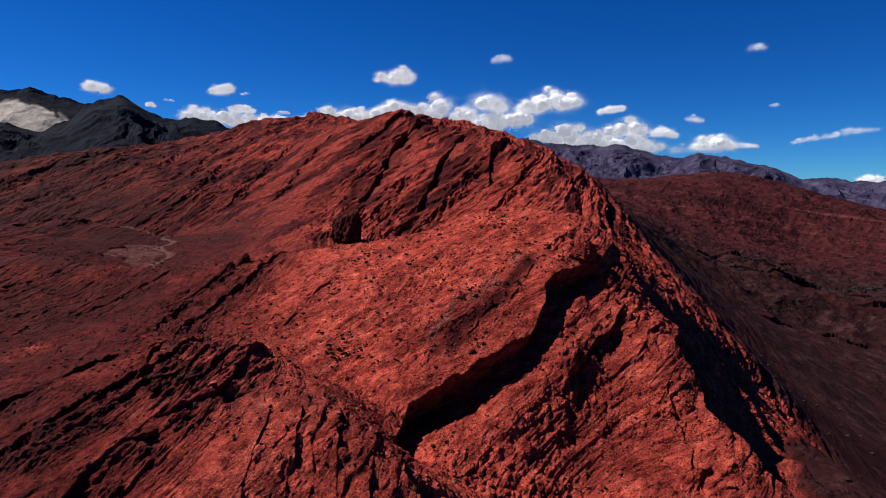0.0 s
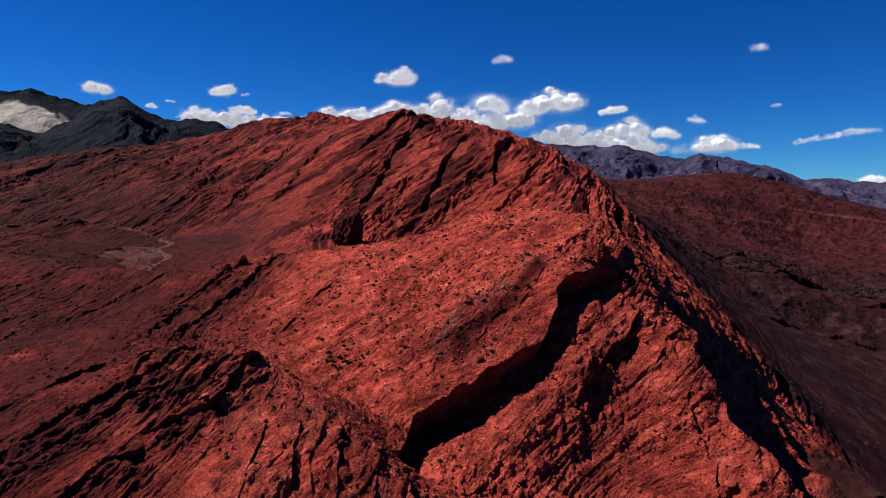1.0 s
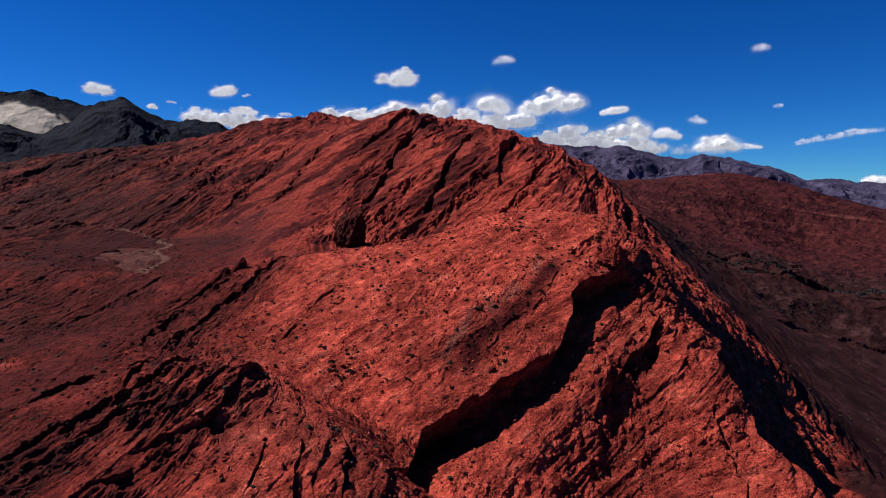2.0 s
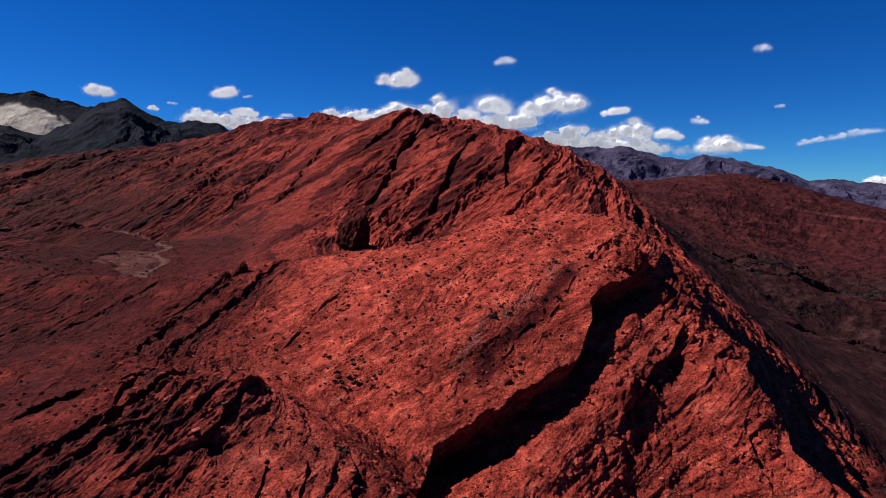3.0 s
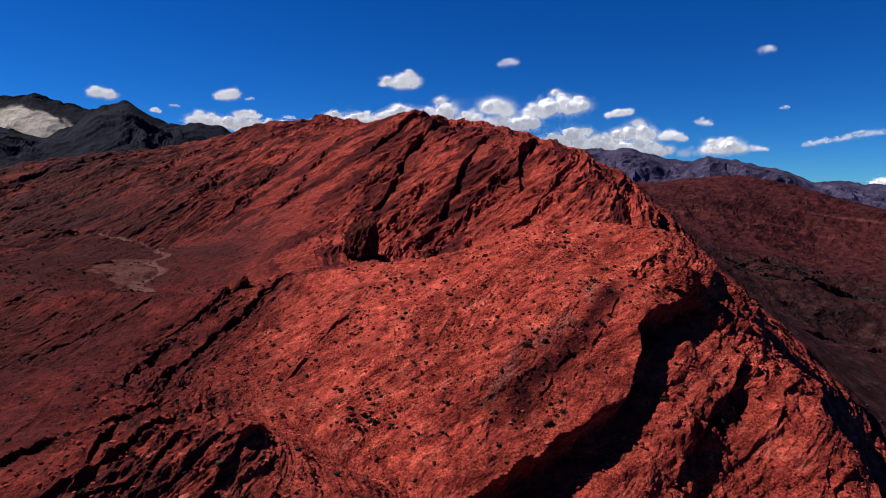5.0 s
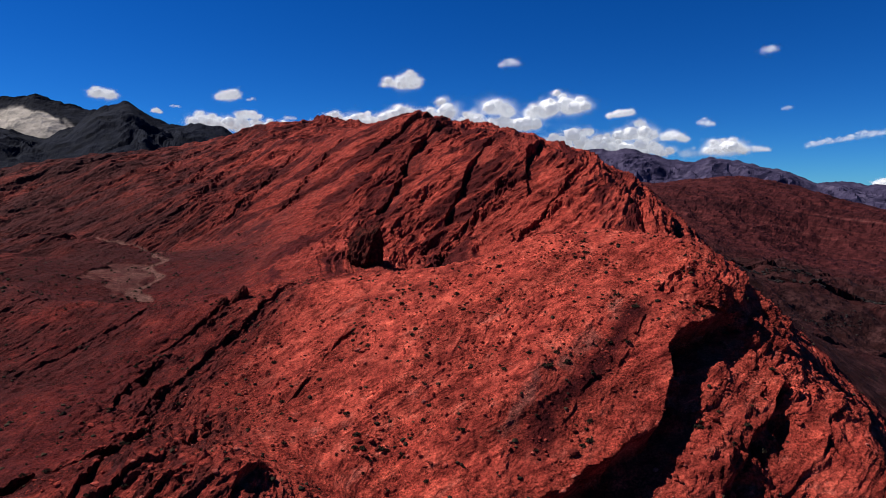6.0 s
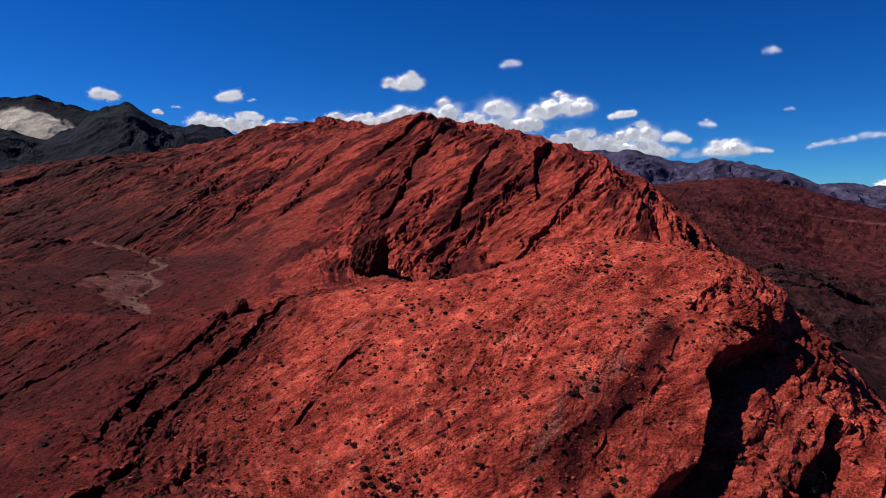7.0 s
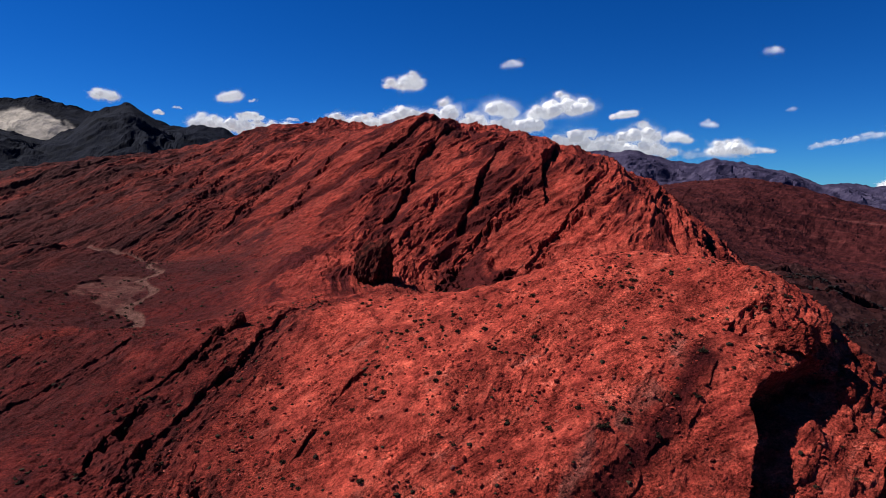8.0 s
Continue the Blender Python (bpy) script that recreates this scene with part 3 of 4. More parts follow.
    links.new(math_node(nodes, links, "SUBTRACT", 1.0, math_node(nodes, links, "MULTIPLY", loose, 0.45)), beds.inputs["Strength"])
    beds.inputs["Distance"].default_value = 2.5
    links.new(noise_tex(nodes, links, lay, 0.17, 6, 0.6), beds.inputs["Height"])
    bump = nodes.new("ShaderNodeBump")
    links.new(rocky, bump.inputs["Strength"])
    bump.inputs["Distance"].default_value = 1.0
    links.new(height, bump.inputs["Height"])
    links.new(beds.outputs[0], bump.inputs["Normal"])
    links.new(bump.outputs[0], bsdf.inputs["Normal"])
    return m


def plain_rock(name, dark, mid_c, light, scale):
    m, nodes, links, bsdf = material(name)
    pos = nodes.new("ShaderNodeNewGeometry").outputs["Position"]
    a = noise_tex(nodes, links, pos, scale, 8, 0.65)
    r = ramp(nodes, [(p, tuple(0.60 * q for q in tint_)) for p, tint_ in ((0.3, dark), (0.5, mid_c), (0.72, light))])
    links.new(a, r.inputs[0])
    links.new(r.outputs[0], bsdf.inputs["Base Color"])
    bump = nodes.new("ShaderNodeBump")
    bump.inputs["Strength"].default_value = 0.7
    bump.inputs["Distance"].default_value = 0.4 / scale * 0.2
    links.new(noise_tex(nodes, links, pos, scale * 4, 7, 0.7), bump.inputs["Height"])
    links.new(bump.outputs[0], bsdf.inputs["Normal"])
    return m, nodes, links, bsdf, r


RED = red_rock()


def mesh_object(name, co, quads, mat, attributes=(), crisp=None):
    me = bpy.data.meshes.new(name)
    me.vertices.add(len(co))
    me.vertices.foreach_set("co", co.astype(np.float32).ravel())
    me.loops.add(quads.size)
    me.loops.foreach_set("vertex_index", quads.astype(np.int32).ravel())
    me.polygons.add(len(quads))
    me.polygons.foreach_set("loop_start", np.arange(0, quads.size, quads.shape[1], dtype=np.int32))
    me.polygons.foreach_set("use_smooth", np.ones(len(quads), dtype=bool) if crisp is None else ~crisp)
    for key, values in attributes:
        me.attributes.new(key, "FLOAT", "POINT").data.foreach_set("value", np.clip(values, 0, 1).astype(np.float32).ravel())
    me.update(calc_edges=True)
    me.materials.append(mat)
    return new(name, me)


def grid_quads(nu, nv, start=0):
    idx = start + np.arange(nu * nv).reshape(nu, nv)
    return np.stack([idx[:-1, :-1].ravel(), idx[:-1, 1:].ravel(), idx[1:, 1:].ravel(), idx[1:, :-1].ravel()], 1)


# the ground: rings of growing width round the walk, each half as dense as the one inside it
def spokes(step):
    front = np.arange(-528, 529) * 0.00125
    back = np.linspace(front[-1], 2 * math.pi + front[0], 71)[1:]
    return np.concatenate([front[::step], back])


RINGS = [(4, 122, 0.06, 4, 0), (122, 300, 0.0017, 1, 2), (300, 640, 0.0021, 1, 1), (640, 1300, 0.0034, 2, 1), (1300, 4900, 0.0055, 2, 0)]
parts_co, parts_q, zones, crisp, count = [], [], [[], [], [], [], [], []], [], 0
for k, (r0, r1, dv, step, fine) in enumerate(RINGS):
    u = spokes(step)
    v = np.linspace(math.log(r0), math.log(r1), max(2, round(math.log(r1 / r0) / dv)))
    gu, gv = np.meshgrid(u, v, indexing="ij")
    x, y = HUB[0] + np.exp(gv) * np.sin(gu), HUB[1] + np.exp(gv) * np.cos(gu)
    out = relief(x, y, fine)
    z = out[0]
    x[:, 1:-1] += out[1][:, 1:-1]
    y[:, 1:-1] += out[2][:, 1:-1]
    if k == 0:
        edge_ring = relief(x[:, -1:], y[:, -1:], 2)[0]
        z[:, -1:] = edge_ring
    if k + 1 < len(RINGS):      # the outer edge takes the next ring's level of detail, and sits on its chords
        u2 = spokes(RINGS[k + 1][3]) if RINGS[k + 1][3] > step else u
        x2, y2 = HUB[0] + r1 * np.sin(u2), HUB[1] + r1 * np.cos(u2)
        z2 = relief(x2, y2, RINGS[k + 1][4])[0]
        z[:, -1] = np.interp(u, u2, z2)
        x[:, -1], y[:, -1] = np.interp(u, u2, x2), np.interp(u, u2, y2)
    parts_co.append(np.stack([x, y, z], -1).reshape(-1, 3))
    parts_q.append(grid_quads(*x.shape, count))
    crisp.append(((k > 0) & ((np.exp(gv) > 480) | (x < np.interp(y, EDGE_Y, EDGE_X) + 4)))[:-1, :-1].ravel())
    count += x.size
    for zone, values in zip(zones, out[3:]):
        zone.append(values.ravel())
ground = mesh_object("ground", np.concatenate(parts_co), np.concatenate(parts_q), RED, list(zip(("scree", "earth_shade", "dark", "sand", "hill", "fresh"), (np.concatenate(zz) for zz in zones))), np.concatenate(crisp))
tagged(ground, "red layered rock ridge and valleys of dry stony ground", "ground", kind="structure")


def sheet(name, x, y, z, mat, attributes=(), crisp=None):
    return mesh_object(name, np.stack([x, y, z], -1).reshape(-1, 3), grid_quads(*x.shape), mat, attributes, crisp)


# ---- far mountains ----
def mountain(name, profile, dist, depth, foot, mat, seed, label, relief_m, pale_span=None):
    """A range whose crest runs through (bearing, elevation) pairs, in degrees, at a distance from the start of the walk."""
    az = np.array([p[0] for p in profile])
    el = np.array([p[1] for p in profile])
    a = np.linspace(az[0], az[-1], 260)
    s = np.concatenate([-np.linspace(1, 0, 84, endpoint=False) ** 1.3, np.linspace(0, 0.5, 14)])
    A, Sx = np.meshgrid(a, s, indexing="ij")
    top = 100 + dist * np.tan(np.radians(np.interp(a, az, el)))
    top = np.convolve(np.pad(top, 3, mode="edge"), np.ones(7) / 7, "valid")
    top = top[:, None]
    r = dist + depth * Sx
    x, y = r * np.sin(np.radians(A)), r * np.cos(np.radians(A))
    fall = np.abs(Sx) ** 0.9
    bend = fbm(x / 420, y / 420, 3, seed)
    rib = 0.75 * ridged(x / 460 + 0.5 * bend, y / 620 + 0.4 * bend, 6, seed + 6, 0.5) + 0.25 * ridged(x / 150 + 0.8 * bend, y / 260, 4, seed + 4, 0.55)
    z = top - (top - foot) * fall + relief_m * smooth(0.0, 0.3, fall) * smooth(1.1, 0.6, fall) * (rib - 0.4)
    z += np.maximum(relief_m * 0.17, 9) * np.exp(-fall * 9) * fbm(A * 0.9, Sx * 14 + seed, 6, seed, 0.6)
    light = np.zeros_like(z)
    if pale_span:
        wav = fbm(A * 0.8, Sx * 6, 5, seed + 40, 0.6)
        light = smooth(pale_span[0], pale_span[0] + 1, A) * smooth(pale_span[1], pale_span[1] - 0.5, A + 0.5 * wav) * smooth(0.10, 0.16, fall + 0.06 * wav - 0.045 * np.maximum(A + 35, 0))
    return tagged(sheet(name, x, y, z, mat, (("pale", light),), np.ones((x.shape[0] - 1) * (x.shape[1] - 1), bool)), label, "mountain", kind="structure")


# dark rock with blue distance haze put into its base colours
blue_haze_m, sn, sl, sb, sr = plain_rock("blue_haze_rock", (0.0024, 0.0040, 0.0100), (0.0066, 0.0095, 0.0215), (0.0150, 0.0185, 0.0350), 0.016)
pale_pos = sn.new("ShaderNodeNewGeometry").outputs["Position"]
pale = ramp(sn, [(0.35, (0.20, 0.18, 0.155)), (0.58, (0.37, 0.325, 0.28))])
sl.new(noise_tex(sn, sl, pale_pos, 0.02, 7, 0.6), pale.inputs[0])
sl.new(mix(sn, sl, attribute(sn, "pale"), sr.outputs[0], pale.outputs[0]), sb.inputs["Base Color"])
# the mauve is haze of distance mixed into the rock colour
mauve = plain_rock("mauve_haze_rock", (0.024, 0.021, 0.048), (0.060, 0.050, 0.100), (0.13, 0.11, 0.18), 0.012)[0]
pale_peak = [(-52, 5.0), (-42, 6.4), (-36.1, 7.1), (-33.9, 7.5), (-31.4, 6.9), (-28, 6.2), (-24, 4.5)]
slate_peak = [(-52, 6.0), (-44, 5.4), (-40, 5.2), (-36.1, 4.9), (-33.6, 4.15), (-31.4, 5.35), (-30.5, 6.2), (-29.6, 6.8), (-28.6, 7.0), (-27.7, 7.5), (-25.7, 6.2), (-24.5, 5.75), (-23.8, 5.65), (-22.2, 5.95), (-20.6, 5.65), (-19.0, 5.0), (-15, 3.5)]
mauve_range = [(2, 3.0), (8, 4.3), (11.6, 3.7), (14.5, 3.65), (16.2, 3.75), (18.5, 3.0), (21.0, 2.45), (23.2, 2.8), (25.5, 2.35), (27.2, 1.8), (29, 1.4), (30.5, 0.6), (34, -0.4), (40, -1.5)]
low_range = [(22, 0.0), (27, 0.5), (30.5, 0.52), (32.5, 0.65), (34, 0.4), (36, 0.35), (40, 0.8), (50, 1.2)]
mountain("mountain", pale_peak, 3600, 900, 40, blue_haze_m, 3, "dark mountain with a pale sandy scree slope, coloured blue for distance haze", 16, (-40.0, -31.3))
mountain("mountain", slate_peak, 3100, 1100, 30, blue_haze_m, 9, "dark mountain with gullied slopes, coloured blue for distance haze", 44)
mountain("mountain", mauve_range, 4300, 900, -60, mauve, 15, "mountain range with gullied slopes, coloured mauve for distance haze", 60)
mountain("mountain", low_range, 4650, 700, -120, mauve, 23, "low mountain range on the horizon, coloured mauve for distance haze", 60)


# ---- clouds: heaps of vapour with ragged fringes, far off ----
def vapour():
    m, nodes, links, bsdf = material("cloud_vapour")
    bsdf.inputs["Base Color"].default_value = (0.55, 0.55, 0.56, 1)
    # an added glow stands in for sunlight scattered through the vapour
    bsdf.inputs["Emission Color"].default_value = (0.90, 0.93, 1.0, 1)
    bsdf.inputs["Emission Strength"].default_value = 0.21
    return m


VAPOUR = vapour()
ICO = {}


def ico(level):
    if level not in ICO:
        bm = bmesh.new()
        bmesh.ops.create_icosphere(bm, subdivisions=level, radius=1)
        ICO[level] = (np.array([v.co[:] for v in bm.verts]), np.array([[v.index for v in f.verts] for f in bm.faces]))
        bm.free()
    return ICO[level]


def cloud(bearing, rise, wide, high, body, slant=0.0, dist=4800.0):
    """A cloud at a bearing and elevation, wide and high in degrees. body: 1 a full heap, near 0 a wisp. slant: degrees by which it climbs to the right."""
    rng = np.random.default_rng(int(abs(bearing) * 977 + rise * 131) + 5)
    w, h = dist * math.radians(wide) * 0.58, dist * math.radians(high) * 0.62
    lobes = max(5, int(3 + 2.4 * wide / high))
    lx = np.linspace(-0.78, 0.78, lobes) + rng.normal(0, 0.08, lobes)
    tall = np.maximum(1 - lx ** 2, 0.05) ** 0.5 * rng.uniform(0.45, 1.0, lobes)
    lr = h * (0.35 + 0.6 * tall)
    cx, cz, cy = lx * (w - 0.3 * h), -h + lr * rng.uniform(0.75, 1.25, lobes), rng.normal(0, 0.5, lobes) * h
    extra = max(2, lobes // 2)
    ex = rng.uniform(-0.55, 0.55, extra)
    cx, cz, cy = np.append(cx, ex * w), np.append(cz, h * rng.uniform(-0.1, 0.55, extra) * (1 - ex ** 2)), np.append(cy, rng.normal(0, 0.5, extra) * h)
    lr = np.append(lr, h * rng.uniform(0.25, 0.5, extra))
    co, faces, count = [], [], 0
    if body > 0.65:
        v, f = ico(3)
        for x, y, z, r in zip(cx, cy, cz, lr):
            bump = 1 + 0.30 * fbm(v[:, 0] * 1.7 + x, v[:, 1] * 1.3 + v[:, 2] * 2.3 + z, 4, 3, 0.6)
            co.append(v * (r * 0.56 * bump)[:, None] * np.array((1.15, 1.0, 0.9)) + (x, y, z))
            faces.append(f + count)
            count += len(v)
    solid = (np.concatenate(co), np.concatenate(faces)) if co else None
    co, faces, count = [], [], 0
    # fringe
    tet = np.array([(1, 0, 0), (-0.5, 0.87, 0), (-0.5, -0.87, 0)])
    tf = np.array([(0, 1, 2)])
    pieces = int(min(30000, (1500 + 22000 * wide * high) * (1.0 if body > 0.65 else 0.6 * body)))
    pick = rng.choice(len(lr), pieces, p=lr / lr.sum())
    way = rng.normal(size=(pieces, 3))
    way /= np.linalg.norm(way, axis=1)[:, None]
    reach = rng.uniform(0, 1, pieces) ** 0.4 * 0.78 + np.abs(rng.normal(0, 0.34 if body > 0.65 else 0.5, pieces))
    reach *= 1 + 0.5 * fbm(way[:, 0] * 2 + cx[pick] * 0.05, way[:, 2] * 2 + cz[pick] * 0.05, 3, 9)
    pos = np.stack([cx[pick], cy[pick], cz[pick]], 1) + way * (lr[pick] * reach)[:, None] * np.array((1.35, 1.0, 0.85))
    size = rng.uniform(0.8, 2.2, pieces) * (1.0 if body > 0.65 else 0.6) * (1.3 - np.clip(reach - 0.6, 0, 0.8))
    spin = rng.normal(size=(pieces, 4))
    spin /= np.linalg.norm(spin, axis=1)[:, None]
    a, b, c, d = spin.T
    rot = np.stack([np.stack([1 - 2 * (c * c + d * d), 2 * (b * c - a * d), 2 * (b * d + a * c)], 1), np.stack([2 * (b * c + a * d), 1 - 2 * (b * b + d * d), 2 * (c * d - a * b)], 1), np.stack([2 * (b * d - a * c), 2 * (c * d + a * b), 1 - 2 * (b * b + c * c)], 1)], 1)
    co.append((pos[:, None, :] + np.einsum("nij,kj->nki", rot, tet) * size[:, None, None]).reshape(-1, 3))
    faces.append((np.arange(pieces)[:, None, None] * 3 + tf[None] + count).reshape(-1, 3))
    fringe = mesh_object("fringe" if solid else "cloud", np.concatenate(co), np.concatenate(faces), VAPOUR)
    ob = fringe
    if solid:
        ob = mesh_object("cloud", *solid, VAPOUR)
        fringe.parent = ob
        tagged(fringe, "ragged edge of thin vapour", kind="stuff")
    br, el = radians(bearing), radians(rise)
    ob.matrix_world = pose(dist * math.sin(br) * math.cos(el), 30 + dist * math.cos(br) * math.cos(el), 103 + dist * math.sin(el), 0, -slant, -bearing)
    kind = "small white heaped cloud in a deep blue sky" if body > 0.65 else "thin white wisp of cloud in a deep blue sky"
    return tagged(ob, kind if wide < 4 or body <= 0.65 else "long bank of white heaped cloud above the ridge", "cloud", group="clouds in the sky")


fair_clouds = [(-29.64, 8.05, 1.77, 0.89, 1, 0), (-19.97, 8.51, 1.97, 0.95, 1, 10), (-25.71, 6.85, 0.69, 0.37, 0.7, 0), (-4.55, 9.97, 3.46, 1.10, 1, 0), (-3.86, 10.47, 1.89, 1.29, 1, 0), (5.44, 11.65, 1.87, 0.78, 0.6, 0), (27.17, 11.41, 1.07, 0.70, 0.5, 0), (15.57, 6.88, 2.36, 0.64, 0.8, 6), (22.58, 5.86, 1.26, 0.67, 0.6, -10), (20.09, 4.76, 2.06, 0.88, 0.8, -6)]
heaped_clouds = [(4.5, 7.99, 2.68, 2.25, 1, 0), (6.1, 6.4, 4.91, 2.45, 1, 0), (10.5, 8.03, 4.49, 2.4, 1, 0), (8.2, 7.38, 2.33, 1.37, 1, 0), (16.8, 5.32, 3.56, 2.08, 1, 0), (24.2, 3.88, 3.41, 1.62, 1, 0), (-0.5, 7.41, 1.51, 2.27, 1, 15), (-22.1, 6.34, 2.41, 1.39, 1, 0), (35.57, 0.52, 1.55, 0.78, 1, 0)]
cloud_bank = [(-19.8, 6.05, 4.54, 1.43, 1, 0), (-18.4, 6.84, 2.04, 0.73, 0.8, 0), (-16.2, 5.93, 6.47, 1.29, 1, 0), (-12.2, 6.14, 3.61, 1.13, 1, 0), (-9.7, 6.6, 4.98, 1.89, 1, 0), (-7.3, 6.74, 2.92, 1.59, 1, 0), (-5.0, 7.38, 2.95, 1.61, 1, 0), (-2.6, 7.3, 3.45, 1.72, 1, 0), (1.9, 6.69, 2.37, 1.4, 0.8, 0), (3.8, 5.9, 3.44, 1.61, 1, 0), (11.3, 4.78, 5.81, 2.08, 1, 0), (14.4, 4.27, 6.69, 2.03, 1, 0), (18.1, 3.7, 4.1, 1.46, 1, 0), (25.6, 3.46, 3.95, 0.57, 0.5, 0)]
wisps = [(-18.09, 8.16, 0.77, 0.29, 0.3, 10), (-24.25, 7.30, 0.88, 0.23, 0.3, 0), (28.62, 6.64, 0.73, 0.36, 0.25, 0), (26.91, 3.33, 1.44, 0.37, 0.5, 0), (22.76, 3.36, 4.97, 0.99, 0.3, 0), (34.11, 4.28, 3.63, 0.66, 0.3, 8), (31.52, 3.84, 3.47, 0.53, 0.3, 8), (1.78, 7.13, 1.48, 0.72, 0.4, 30), (-14.72, 6.66, 1.19, 0.40, 0.4, 0)]
for row in fair_clouds + heaped_clouds + cloud_bank + wisps:
    cloud(*row)


# ---- outcrops, boulders, rubble and shrubs ----
def dark_rock():
    m, nodes, links, bsdf = material("crag_shade_rock")
    pos = nodes.new("ShaderNodeNewGeometry").outputs["Position"]
    a = noise_tex(nodes, links, pos, 0.5, 8, 0.68)
    # dark rock tone with the shade of the crags' turned-away sides worked in
    r = ramp(nodes, [(0.36, (0.014, 0.005, 0.005)), (0.5, (0.050, 0.010, 0.008)), (0.66, (0.14, 0.024, 0.018))])
    links.new(a, r.inputs[0])
    links.new(r.outputs[0], bsdf.inputs["Base Color"])
    bump = nodes.new("ShaderNodeBump")
    bump.inputs["Strength"].default_value, bump.inputs["Distance"].default_value = 1.0, 0.6
    links.new(noise_tex(nodes, links, pos, 1.8, 7, 0.7), bump.inputs["Height"])
    links.new(bump.outputs[0], bsdf.inputs["Normal"])
    return m


def stone_paint():
    m, nodes, links, bsdf = material("loose_stone")
    info = nodes.new("ShaderNodeObjectInfo")
    isle = nodes.new("ShaderNodeNewGeometry")
    pos = isle.outputs["Position"]
    both = math_node(nodes, links, "FRACT", math_node(nodes, links, "ADD", info.outputs["Random"], isle.outputs["Random Per Island"]))
    r = ramp(nodes, [(0.0, (0.07, 0.012, 0.010)), (0.45, (0.18, 0.027, 0.020)), (0.85, (0.27, 0.043, 0.031)), (1.0, (0.31, 0.09, 0.070))])
    links.new(both, r.inputs[0])
    t = ramp(nodes, [(0.35, (0.5, 0.48, 0.48)), (0.6, (1.1, 1.1, 1.1))])
    links.new(noise_tex(nodes, links, pos, 3.0, 6, 0.65), t.inputs[0])
    links.new(mix(nodes, links, 1.0, r.outputs[0], t.outputs[0], "MULTIPLY"), bsdf.inputs["Base Color"])
    return m


def leaf_paint():
    m, nodes, links, bsdf = material("dry_shrub_leaf")
    info = nodes.new("ShaderNodeObjectInfo")
    isle = nodes.new("ShaderNodeNewGeometry")
    both = math_node(nodes, links, "FRACT", math_node(nodes, links, "ADD", info.outputs["Random"], isle.outputs["Random Per Island"]))
    r = ramp(nodes, [(0.0, (0.012, 0.009, 0.007)), (0.6, (0.026, 0.020, 0.013)), (1.0, (0.046, 0.034, 0.022))])
    links.new(both, r.inputs[0])
    links.new(r.outputs[0], bsdf.inputs["Base Color"])
    return m


CRAG_SHADE, STONE, LEAF = dark_rock(), stone_paint(), leaf_paint()


def flat_mesh(name, co, faces, mat, smooth_shade=False):
    me = bpy.data.meshes.new(name)
    me.from_pydata([tuple(c) for c in co], [], [tuple(int(i) for i in f) for f in faces])
    me.polygons.foreach_set("use_smooth", np.full(len(faces), smooth_shade))
    me.materials.append(mat)
    me.update()
    return me


def chipped(level, cuts, seed, rough_=0.06, upright=1.0):
    """A stone: a ball cut by random planes, with a rough skin."""
    rng = np.random.default_rng(seed)
    v, f = ico(level)
    v = v.copy()
    for _ in range(cuts):
        nrm = rng.normal(size=3) * (1, 1, upright)
        nrm /= np.linalg.norm(nrm)
        depth = rng.uniform(0.45, 0.85)
        over = np.maximum(v @ nrm - depth, 0)
        v -= over[:, None] * nrm
    v *= (1 + rough_ * fbm(v[:, 0] * 3 + seed, v[:, 1] * 3 + v[:, 2] * 4, 3, seed))[:, None]
    return v, f


def outcrop(x, y, wide, deep, high, lean, turn, seed, mat, label):
    """A standing crag of bedded rock, ribbed along its beds, rooted in the slope."""
    v, f = chipped(5, 30, seed, 0.05, 0.35)
    beds = v[:, 2] * 5 + v[:, 0] * 2 + 0.6 * fbm(v[:, 0] * 2, v[:, 1] * 2 + seed, 3, seed)
    step = (beds - np.floor(beds)) ** 2
    v[:, :2] *= (1 + 0.10 * step + 0.10 * ridged(v[:, 0] * 2.2 + seed, v[:, 1] * 2.2 + v[:, 2], 4, seed))[:, None]
    v *= (1 + 0.16 * ridged(v[:, 0] * 1.6 + v[:, 2] * 0.5 + seed, v[:, 1] * 1.6 + v[:, 2] * 0.4, 5, seed + 3, 0.6))[:, None]
    v[:, :2] *= (1.0 - 0.42 * np.clip(v[:, 2:3], -1, 1))
    v = v * (wide / 2, deep / 2, high / 2)
    v[:, 0] += lean * (v[:, 2] + high / 2)
    ob = new("rock_outcrop", flat_mesh("rock_outcrop", v, f, mat, False))
    ob.matrix_world = pose(x, y, float(settle(x, y)[2][0]) + high * 0.22, 0, 0, turn)
    return tagged(ob, label, "rock")


outcrop(-50, 291, 17, 13, 25, 0.22, 20, 4, CRAG_SHADE, "dark craggy rock tower standing out of the red slope")
outcrop(-44, 288, 9, 8, 13, 0.2, 70, 5, CRAG_SHADE, "dark crag overhanging the red slope beside the rock tower")
outcrop(-74, 216, 5.0, 4.6, 4.8, 0.5, 10, 7, CRAG_SHADE, "small dark tilted crag at the end of a ledge")
outcrop(-77, 212, 2.8, 5.0, 3.6, 0.5, 30, 8, CRAG_SHADE, "small dark tilted crag at the end of a ledge")

outcrop(38.5, 163.5, 9, 6, 6.5, 0.1, 20, 42, RED, "red overhanging block above a hollow in the ridge")

rng = np.random.default_rng(11)
boulder_meshes = [flat_mesh("boulder", *chipped(2, 9, 20 + k), STONE) for k in range(6)]


